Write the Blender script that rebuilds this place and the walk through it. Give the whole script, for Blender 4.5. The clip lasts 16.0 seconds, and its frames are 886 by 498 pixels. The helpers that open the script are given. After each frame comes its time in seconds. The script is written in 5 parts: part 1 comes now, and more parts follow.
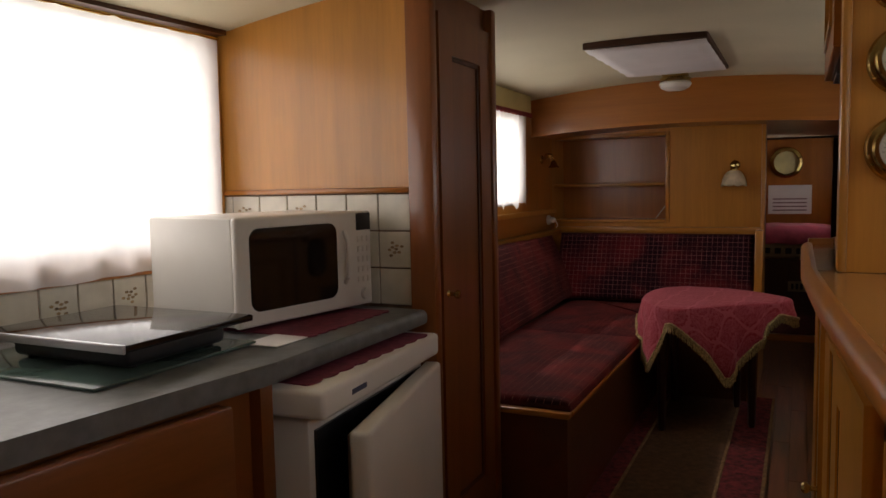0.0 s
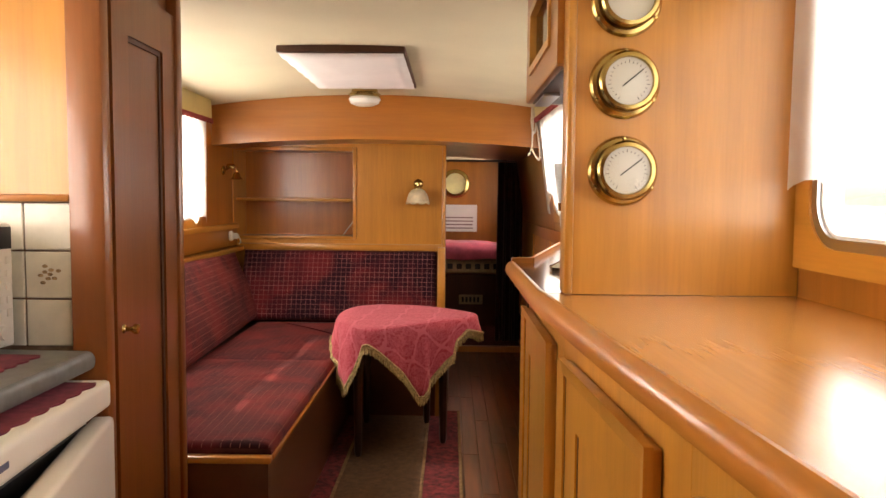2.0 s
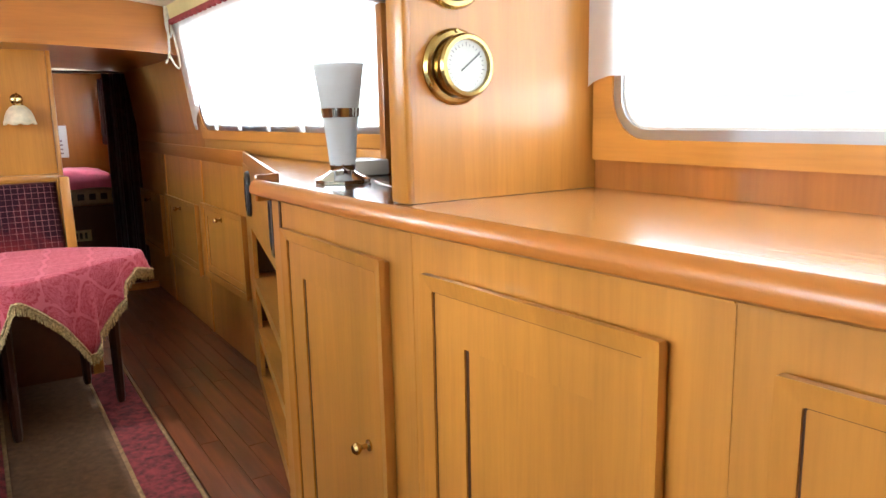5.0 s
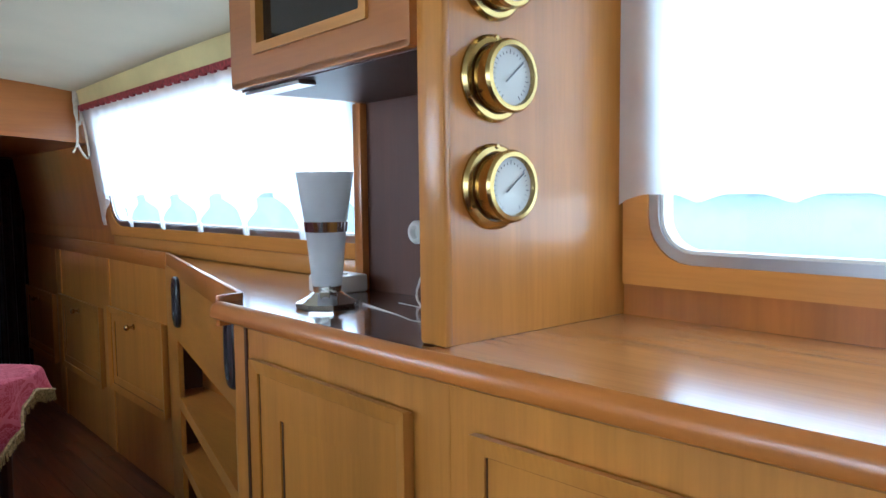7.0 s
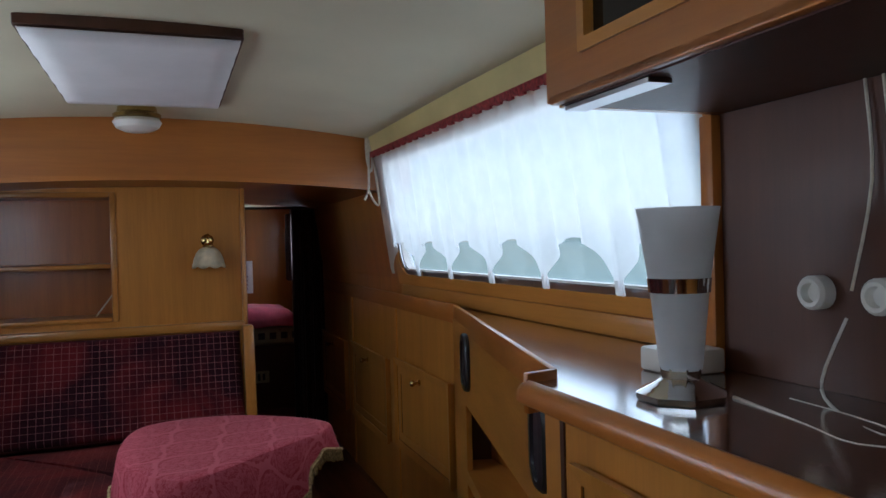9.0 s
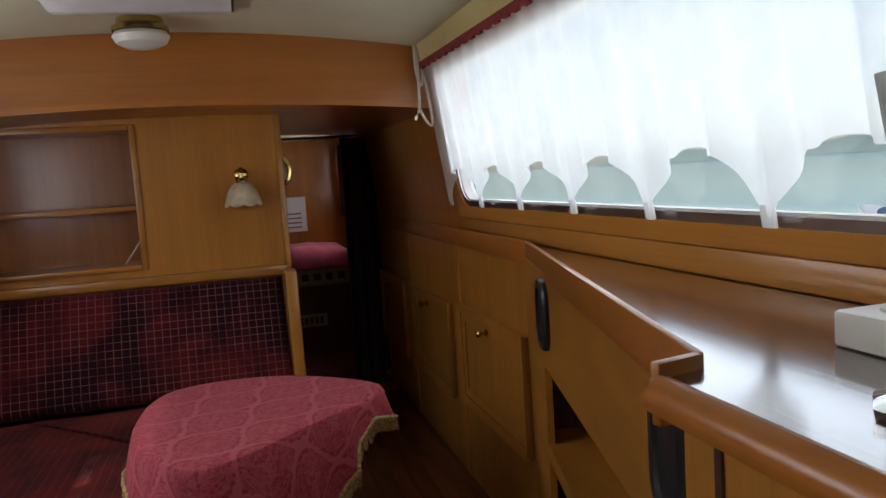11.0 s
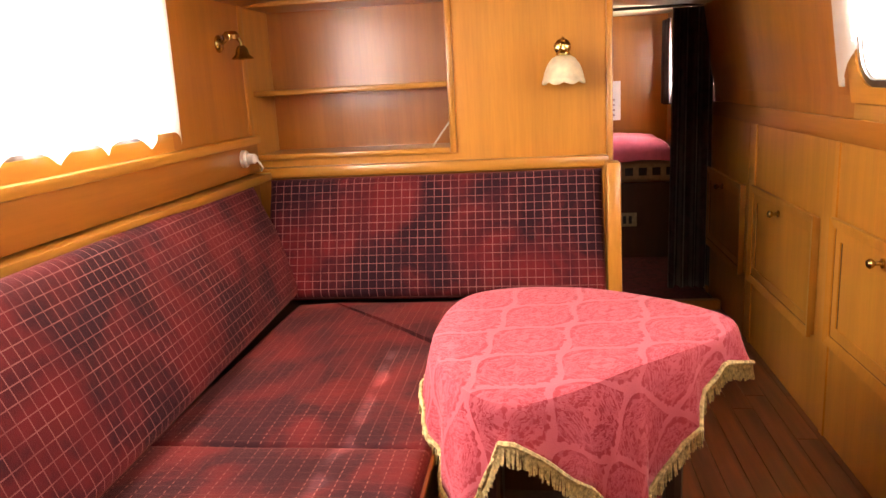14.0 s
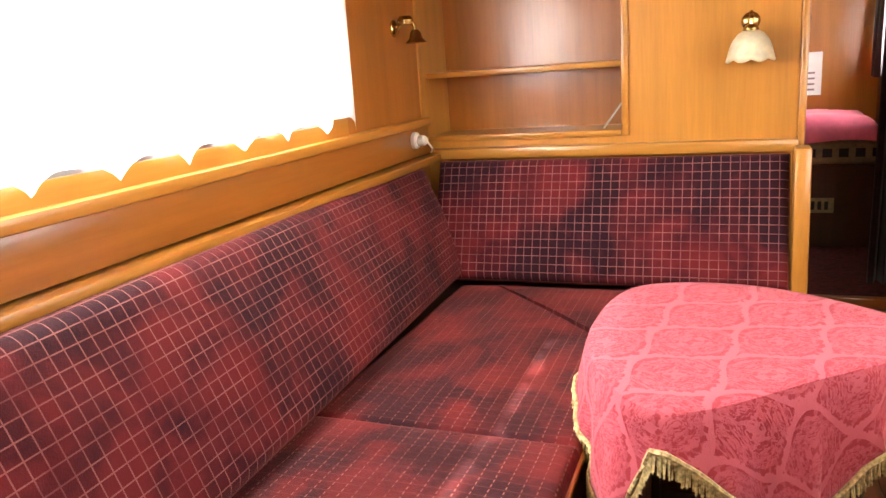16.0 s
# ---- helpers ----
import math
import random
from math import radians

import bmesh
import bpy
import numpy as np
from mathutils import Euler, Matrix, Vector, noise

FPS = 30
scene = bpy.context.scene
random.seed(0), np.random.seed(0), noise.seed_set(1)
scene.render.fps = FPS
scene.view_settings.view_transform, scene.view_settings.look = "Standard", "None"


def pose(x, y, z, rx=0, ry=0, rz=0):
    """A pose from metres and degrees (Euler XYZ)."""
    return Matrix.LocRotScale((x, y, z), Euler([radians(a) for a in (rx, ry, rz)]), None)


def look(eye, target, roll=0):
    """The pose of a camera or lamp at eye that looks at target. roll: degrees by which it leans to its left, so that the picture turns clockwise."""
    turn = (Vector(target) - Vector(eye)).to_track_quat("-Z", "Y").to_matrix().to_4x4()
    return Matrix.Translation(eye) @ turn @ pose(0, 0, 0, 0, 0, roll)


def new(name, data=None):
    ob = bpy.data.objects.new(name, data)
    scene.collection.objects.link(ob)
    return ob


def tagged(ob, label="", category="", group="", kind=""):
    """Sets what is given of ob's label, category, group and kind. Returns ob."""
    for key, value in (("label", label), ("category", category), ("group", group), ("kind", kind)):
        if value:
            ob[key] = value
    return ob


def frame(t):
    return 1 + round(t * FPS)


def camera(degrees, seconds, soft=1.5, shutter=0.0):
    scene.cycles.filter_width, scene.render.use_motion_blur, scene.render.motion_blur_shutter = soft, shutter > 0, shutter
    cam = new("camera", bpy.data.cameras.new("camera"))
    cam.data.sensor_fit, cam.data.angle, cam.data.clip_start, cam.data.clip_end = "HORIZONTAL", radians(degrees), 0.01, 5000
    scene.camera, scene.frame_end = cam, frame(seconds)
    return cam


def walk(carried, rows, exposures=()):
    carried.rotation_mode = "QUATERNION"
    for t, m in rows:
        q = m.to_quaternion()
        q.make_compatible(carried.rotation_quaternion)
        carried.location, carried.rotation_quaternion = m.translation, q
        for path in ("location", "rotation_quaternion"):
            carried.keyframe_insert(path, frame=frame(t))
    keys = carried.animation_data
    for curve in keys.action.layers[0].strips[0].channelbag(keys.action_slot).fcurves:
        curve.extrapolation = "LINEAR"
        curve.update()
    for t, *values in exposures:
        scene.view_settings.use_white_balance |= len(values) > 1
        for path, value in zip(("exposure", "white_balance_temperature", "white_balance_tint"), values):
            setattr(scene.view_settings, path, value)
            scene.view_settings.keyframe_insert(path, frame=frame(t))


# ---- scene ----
cam = camera(61.8, 16.0)
PATH = [
    (0, (0.38, -5.084, 1.208), (-0.486, -3.29, 1.036), -1.2),
    (0.5, (0.359, -5.069, 1.203), (-0.273, -3.179, 1.04), -0.7),
    (1, (0.311, -5.017, 1.193), (-0.086, -3.061, 1.066), 1.6),
    (1.5, (0.276, -4.917, 1.177), (0.026, -2.937, 1.053), 2.8),
    (2, (0.22, -4.852, 1.204), (0.199, -2.857, 1.067), 0.5),
    (2.5, (0.072, -4.797, 1.194), (0.259, -2.81, 1.075), -0.0),
    (3, (0.006, -4.761, 1.183), (0.356, -2.798, 1.025), -0.3),
    (3.5, (-0.033, -4.687, 1.162), (0.404, -2.768, 0.804), 2.5),
    (4, (-0.128, -4.654, 1.156), (0.442, -2.78, 0.753), 1.7),
    (4.2, (-0.161, -4.646, 1.16), (0.597, -2.84, 0.758), -0.5),
    (6.3, (-0.26, -4.286, 1.217), (0.955, -2.727, 0.912), -1.0),
    (6.5, (-0.276, -4.261, 1.228), (0.987, -2.73, 0.983), -1.1),
    (7, (-0.299, -4.205, 1.254), (1.007, -2.698, 1.101), -0.7),
    (7.5, (-0.272, -4.126, 1.259), (0.884, -2.497, 1.171), -1.6),
    (8, (-0.209, -3.988, 1.261), (0.687, -2.2, 1.221), -1.7),
    (8.5, (-0.188, -3.895, 1.257), (0.538, -2.031, 1.242), -0.0),
    (8.7, (-0.185, -3.846, 1.26), (0.535, -1.979, 1.248), -0.8),
    (10.8, (0.0, -3.321, 1.236), (0.552, -1.407, 1.055), -4.7),
    (11, (-0.005, -3.298, 1.241), (0.509, -1.375, 1.041), -3.8),
    (11.5, (0.003, -3.187, 1.212), (0.394, -1.241, 0.964), -3.3),
    (12, (-0.034, -3.031, 1.203), (0.271, -1.078, 0.896), -1.0),
    (12.5, (-0.045, -2.955, 1.211), (0.189, -0.999, 0.864), -2.4),
    (13, (-0.041, -2.887, 1.209), (0.04, -0.924, 0.834), -1.8),
    (13.5, (-0.057, -2.854, 1.195), (-0.155, -0.898, 0.791), -2.0),
    (14, (-0.079, -2.831, 1.188), (-0.349, -0.897, 0.752), -3.1),
    (14.5, (-0.091, -2.835, 1.188), (-0.518, -0.94, 0.712), -3.6),
    (15, (-0.087, -2.84, 1.192), (-0.645, -0.985, 0.694), -4.4),
    (15.5, (-0.076, -2.831, 1.207), (-0.727, -1.007, 0.709), -4.8),
    (16, (-0.046, -2.803, 1.222), (-0.768, -1.0, 0.743), -4.2),
]
EXPO = [(0.0, -0.6, 6800, 20), (0.5, 0.5, 7400, 30), (1.0, 1.15, 8600, 34), (1.5, 1.5, 8800, 34), (2.0, 1.55, 7400, 20), (2.5, 1.7, 6400, 10), (3.0, 1.7, 5700, 8), (4.2, 2.12, 5600, 9), (6.3, 1.78, 5300, 6), (6.8, 1.4, 4900, 6),
        (7.2, 0.85, 4600, 6), (7.8, 0.25, 4700, 8), (8.7, -0.12, 4950, 9), (11.0, 0.0, 5800, 11), (11.5, 0.65, 6200, 14), (12.0, 1.6, 6900, 20), (12.5, 2.25, 7500, 24), (14.0, 2.55, 7500, 24), (15.0, 2.6, 6800, 16), (16.0, 2.7, 6400, 12)]
walk(cam, [(t, look(eye, target, roll)) for t, eye, target, roll in PATH], EXPO)

# ---- world, sun, window light ----
world = bpy.data.worlds.new("sky")
scene.world = world
world.use_nodes = True
wn = world.node_tree.nodes
sky = wn.new("ShaderNodeTexSky")
sky.sky_type, sky.sun_disc = "NISHITA", False
sky.sun_elevation, sky.sun_rotation = radians(45), radians(-90)
world.node_tree.links.new(sky.outputs[0], wn["Background"].inputs[0])
wn["Background"].inputs[1].default_value = 0.15
sun_data = bpy.data.lights.new("sun", "SUN")
sun_data.energy, sun_data.angle, sun_data.color = 2.6, radians(1.0), (1.0, 0.93, 0.82)
sun = new("sun", sun_data)
sun.matrix_world = look((-12, -1.0, 12), (0, -1.6, 0))


def window_light(name, a, b, z0, z1, inward, energy):
    """An area lamp just outside a window that stands in for the bright sky there."""
    d = bpy.data.lights.new(name, "AREA")
    d.shape, d.size, d.size_y, d.energy, d.color = "RECTANGLE", math.dist(a, b), z1 - z0, energy, (1.0, 0.97, 0.92)
    mid = Vector(((a[0] + b[0]) / 2, (a[1] + b[1]) / 2, (z0 + z1) / 2))
    o = new(name, d)
    o.matrix_world = look(mid, mid + Vector(inward))
    return o


# ---- plan ----
def left_x(y):
    return -1.2 if y > -2.7 else -1.395 + 0.04 * (y + 3.1)


def bow(y):
    """How far the galley-side lockers curve back from a straight front."""
    return 0.066 * max(0.0, -y - 3.3) ** 1.3


def right_x(y):
    return 0.84 - 0.018 * y + (0.035 if y < -3.301 else 0.0)


def ceil_z(x, y):
    return 1.82 - 0.075 * (x + 0.25) ** 2 - 0.012 * max(0, y + 1.5)


TOP = 1.008      # right-hand worktop
GALLEY = 0.842   # galley worktop
SEAT = 0.42
TABLE = 0.62
BACK = -6.0
window_light("window_light_galley", (left_x(-5.0) - 0.09, -5.0), (left_x(-3.2) - 0.09, -3.2), 1.0, 1.72, (1, 0.0, -0.1), 22)
window_light("window_light_port", (left_x(-2.4) - 0.09, -2.4), (left_x(-0.75) - 0.09, -0.75), 1.06, 1.62, (1, 0.0, -0.1), 18)
window_light("window_light_starboard", (right_x(-2.6) + 0.10, -2.6), (right_x(-0.5) + 0.10, -0.5), 1.2, 1.64, (-1, 0, -0.1), 8)
window_light("window_light_starboard_aft", (right_x(-5.2) + 0.12, -5.2), (right_x(-3.4) + 0.12, -2.8), 1.06, 1.72, (-1, 0, -0.1), 10)


# ---- materials ----
def mat(name, base, rough=0.5, metal=0.0, coat=0.0, var=0.12, scale=6.0, bump=0.1, bump_scale=60.0, stretch=(1, 1, 1), sheen=0.0, spec=0.5, dark=None):
    m = bpy.data.materials.new(name)
    m.use_nodes = True
    nt = m.node_tree
    n, l = nt.nodes, nt.links
    p = n["Principled BSDF"]
    p.inputs["Roughness"].default_value = rough
    p.inputs["Metallic"].default_value = metal
    p.inputs["Coat Weight"].default_value = coat
    p.inputs["Coat Roughness"].default_value = 0.15
    p.inputs["Specular IOR Level"].default_value = spec
    p.inputs["Sheen Weight"].default_value = sheen
    tc = n.new("ShaderNodeTexCoord")
    mp = n.new("ShaderNodeMapping")
    mp.inputs["Scale"].default_value = stretch
    l.new(tc.outputs["Object"], mp.inputs[0])
    t1 = n.new("ShaderNodeTexNoise")
    t1.inputs["Scale"].default_value, t1.inputs["Detail"].default_value = scale, 5
    l.new(mp.outputs[0], t1.inputs["Vector"])
    r = n.new("ShaderNodeValToRGB")
    d = dark or [c * (1 - 2.2 * var) for c in base]
    r.color_ramp.elements[0].position, r.color_ramp.elements[1].position = 0.3, 0.7
    r.color_ramp.elements[0].color = (*d, 1)
    r.color_ramp.elements[1].color = (*[min(1, c * (1 + var)) for c in base], 1)
    l.new(t1.outputs[0], r.inputs[0])
    l.new(r.outputs[0], p.inputs["Base Color"])
    t2 = n.new("ShaderNodeTexNoise")
    t2.inputs["Scale"].default_value, t2.inputs["Detail"].default_value = bump_scale, 3
    l.new(mp.outputs[0], t2.inputs["Vector"])
    b = n.new("ShaderNodeBump")
    b.inputs["Strength"].default_value, b.inputs["Distance"].default_value = bump, 0.004
    l.new(t2.outputs[0], b.inputs["Height"])
    l.new(b.outputs[0], p.inputs["Normal"])
    return m


def wood(name, base, axis, rough=0.32, coat=0.35, var=0.055):
    """Varnished wood, its grain along an axis: broad veneer bands, fine pores, a little random tone from piece to piece."""
    s = [1.0, 1.0, 1.0]
    s["xyz".index(axis)] = 0.06
    m = mat(name, base, rough, coat=coat, var=var, scale=22, bump=0.06, bump_scale=160, stretch=s)
    n, l = m.node_tree.nodes, m.node_tree.links
    p = n["Principled BSDF"]
    old = p.inputs["Base Color"].links[0].from_socket
    mp = next(x for x in n if x.bl_idname == "ShaderNodeMapping")
    pores = n.new("ShaderNodeTexNoise")
    pores.inputs["Scale"].default_value, pores.inputs["Detail"].default_value = 130, 2
    l.new(mp.outputs[0], pores.inputs["Vector"])
    rr = n.new("ShaderNodeMapRange")
    rr.inputs[1].default_value, rr.inputs[2].default_value, rr.inputs[3].default_value, rr.inputs[4].default_value = 0.3, 0.6, 0.92, 1.0
    l.new(pores.outputs[0], rr.inputs[0])
    info = n.new("ShaderNodeObjectInfo")
    tone = n.new("ShaderNodeMapRange")
    tone.inputs[3].default_value, tone.inputs[4].default_value = 0.86, 1.1
    l.new(info.outputs["Random"], tone.inputs[0])
    figure = n.new("ShaderNodeTexNoise")
    figure.inputs["Scale"].default_value, figure.inputs["Detail"].default_value, figure.inputs["Distortion"].default_value = 5, 4, 0.8
    l.new(mp.outputs[0], figure.inputs["Vector"])
    fr_ = n.new("ShaderNodeMapRange")
    fr_.inputs[1].default_value, fr_.inputs[2].default_value, fr_.inputs[3].default_value, fr_.inputs[4].default_value = 0.3, 0.7, 0.84, 1.1
    l.new(figure.outputs[0], fr_.inputs[0])
    both = n.new("ShaderNodeMath")
    both.operation = "MULTIPLY"
    l.new(rr.outputs[0], both.inputs[0]), l.new(fr_.outputs[0], both.inputs[1])
    mul = n.new("ShaderNodeMath")
    mul.operation = "MULTIPLY"
    l.new(both.outputs[0], mul.inputs[0])
    l.new(tone.outputs[0], mul.inputs[1])
    vm = n.new("ShaderNodeVectorMath")
    vm.operation = "SCALE"
    l.new(old, vm.inputs[0])
    l.new(mul.outputs[0], vm.inputs["Scale"])
    l.new(vm.outputs[0], p.inputs["Base Color"])
    return m


HONEY = (0.53, 0.226, 0.034)
AMBER = (0.41, 0.143, 0.020)
wood_z = wood("honey_teak_upright", HONEY, "z")
wood_y = wood("honey_teak_along", HONEY, "y")
wood_x = wood("honey_teak_across", HONEY, "x")
amber_z = wood("amber_teak_upright", AMBER, "z")
amber_y = wood("amber_teak_along", AMBER, "y")
amber_x = wood("amber_teak_across", AMBER, "x")
lid_y = wood("glossy_worktop_light", (0.5, 0.23, 0.065), "y", rough=0.22, coat=0.5)
lid_dark = wood("glossy_worktop_dark", (0.12, 0.045, 0.022), "y", rough=0.10, coat=1.0)
# dark reddish locker teak; on the galley cabinet its darkness stands for shade
umber_shade_z = wood("umber_teak_shade_upright", (0.22, 0.066, 0.014), "z")
umber_shade_y = wood("umber_teak_shade_along", (0.22, 0.066, 0.014), "y")
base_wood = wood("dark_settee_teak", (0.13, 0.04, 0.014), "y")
# dark mahogany, also used where recesses and undersides are coloured as shade
dark_z = wood("dark_mahogany_and_shade", (0.085, 0.028, 0.011), "z", rough=0.5, coat=0.08)
floor_wood = wood("floor_strip_wood", (0.20, 0.062, 0.024), "y", rough=0.28, coat=0.4, var=0.3)
leg_wood = wood("dark_table_wood", (0.05, 0.02, 0.012), "z")
cream = mat("cream_headlining", (0.66, 0.60, 0.42), 0.7, var=0.04, scale=2, bump=0.15, bump_scale=220)
pelmet = mat("yellow_pelmet_vinyl", (0.62, 0.52, 0.22), 0.6, var=0.06, bump_scale=180)
red_trim = mat("red_braid", (0.28, 0.03, 0.03), 0.8, var=0.3, scale=90)
white_paint = mat("white_enamel", (0.74, 0.71, 0.65), 0.35, var=0.04, scale=3, bump=0.04)
paper = mat("white_paper", (0.78, 0.75, 0.74), 0.8, var=0.03)
grey_top = mat("grey_laminate", (0.16, 0.165, 0.16), 0.38, var=0.12, scale=25, bump=0.08, bump_scale=90)
black = mat("black_plastic", (0.018, 0.018, 0.02), 0.4, var=0.2)
oven_glass = mat("smoked_glass", (0.012, 0.009, 0.008), 0.06, var=0.1, bump=0.0)
tile_mat = mat("glazed_tile", (0.72, 0.68, 0.58), 0.18, var=0.06, scale=14, bump=0.12, bump_scale=25)
grout = mat("brown_grout", (0.22, 0.13, 0.08), 0.85, var=0.2, scale=60)
motif = mat("painted_motif", (0.40, 0.27, 0.14), 0.3, var=0.4, scale=60)
brass = mat("polished_brass", (0.50, 0.36, 0.13), 0.22, metal=1.0, var=0.1, scale=18, bump=0.03)
chrome = mat("chrome", (0.72, 0.72, 0.72), 0.08, metal=1.0, var=0.04, bump=0.01)
alu = mat("grey_aluminium", (0.5, 0.5, 0.52), 0.3, metal=1.0, var=0.06, bump=0.03)
dial = mat("silvered_dial", (0.66, 0.64, 0.58), 0.35, var=0.04, scale=3)
cord = mat("cream_cord", (0.62, 0.56, 0.44), 0.8, var=0.1, scale=60)
pink = mat("pink_cotton", (0.62, 0.10, 0.17), 0.9, var=0.15, scale=9, sheen=0.3)
carpet = mat("maroon_carpet", (0.10, 0.012, 0.014), 1.0, var=0.3, scale=40, bump=0.5, bump_scale=300)
rug_mid = mat("rug_beige_pile", (0.12, 0.06, 0.026), 1.0, var=0.16, scale=40, bump=0.5, bump_scale=300)
rug_red = mat("rug_red_pile", (0.15, 0.018, 0.02), 1.0, var=0.35, scale=40, bump=0.5, bump_scale=300)
rug_line = mat("rug_gold_line", (0.22, 0.13, 0.055), 1.0, var=0.2, scale=60)
fringe_mat = mat("gold_fringe", (0.60, 0.47, 0.22), 0.85, var=0.3, scale=120, bump=0.4, bump_scale=400)
maroon_cloth = mat("dark_maroon_curtain", (0.035, 0.008, 0.010), 0.95, var=0.3, scale=30, sheen=0.2)
shade_glass = mat("cream_glass_shade", (0.72, 0.62, 0.42), 0.3, var=0.12, scale=25)
burgundy = mat("burgundy_mat", (0.20, 0.03, 0.055), 0.85, var=0.15, scale=50)
canvas = mat("beige_canvas", (0.40, 0.33, 0.20), 0.9, var=0.1, scale=60)
rope = cord
water = mat("lake_water", (0.34, 0.43, 0.33), 0.12, var=0.25, scale=1.5, bump=0.6, bump_scale=4)
bank = mat("green_bank", (0.30, 0.36, 0.29), 0.95, var=0.12, scale=0.6, bump=0.3, bump_scale=3)
hull_white = mat("hull_white", (0.75, 0.75, 0.74), 0.3, var=0.03)
boat_blue = mat("blue_boat_cover", (0.03, 0.07, 0.16), 0.7, var=0.15)


def sheer(name, see, tint):
    """Thin woven cloth: part of the light passes straight, the rest is scattered through and back."""
    m = bpy.data.materials.new(name)
    m.use_nodes = True
    n, l = m.node_tree.nodes, m.node_tree.links
    n.remove(n["Principled BSDF"])
    out = n["Material Output"]
    tr, di, tl = n.new("ShaderNodeBsdfTransparent"), n.new("ShaderNodeBsdfDiffuse"), n.new("ShaderNodeBsdfTranslucent")
    di.inputs[0].default_value = tl.inputs[0].default_value = (*tint, 1)
    a, b = n.new("ShaderNodeMixShader"), n.new("ShaderNodeMixShader")
    tex = n.new("ShaderNodeTexNoise")
    tex.inputs["Scale"].default_value, tex.inputs["Detail"].default_value = 9, 4
    tc = n.new("ShaderNodeTexCoord")
    l.new(tc.outputs["Object"], tex.inputs["Vector"])
    r = n.new("ShaderNodeMapRange")
    r.inputs[1].default_value, r.inputs[2].default_value, r.inputs[3].default_value, r.inputs[4].default_value = 0.35, 0.7, 1 - see - 0.05, 1 - see + 0.05
    l.new(tex.outputs[0], r.inputs[0])
    a.inputs[0].default_value = 0.6
    l.new(di.outputs[0], a.inputs[1]), l.new(tl.outputs[0], a.inputs[2])
    l.new(r.outputs[0], b.inputs[0]), l.new(tr.outputs[0], b.inputs[1]), l.new(a.outputs[0], b.inputs[2])
    l.new(b.outputs[0], out.inputs[0])
    return m


net = sheer("white_net_curtain", 0.20, (0.86, 0.86, 0.84))
lamp_glass = sheer("frosted_lamp_glass", 0.25, (0.8, 0.8, 0.8))


def glass(name):
    m = bpy.data.materials.new(name)
    m.use_nodes = True
    n, l = m.node_tree.nodes, m.node_tree.links
    n.remove(n["Principled BSDF"])
    tr, gl, mx = n.new("ShaderNodeBsdfTransparent"), n.new("ShaderNodeBsdfGlossy"), n.new("ShaderNodeMixShader")
    tr.inputs[0].default_value, gl.inputs[1].default_value = (0.94, 0.95, 0.94, 1), 0.03
    mx.inputs[0].default_value = 0.05
    l.new(tr.outputs[0], mx.inputs[1]), l.new(gl.outputs[0], mx.inputs[2])
    l.new(mx.outputs[0], n["Material Output"].inputs[0])
    return m


clear = glass("window_glass")


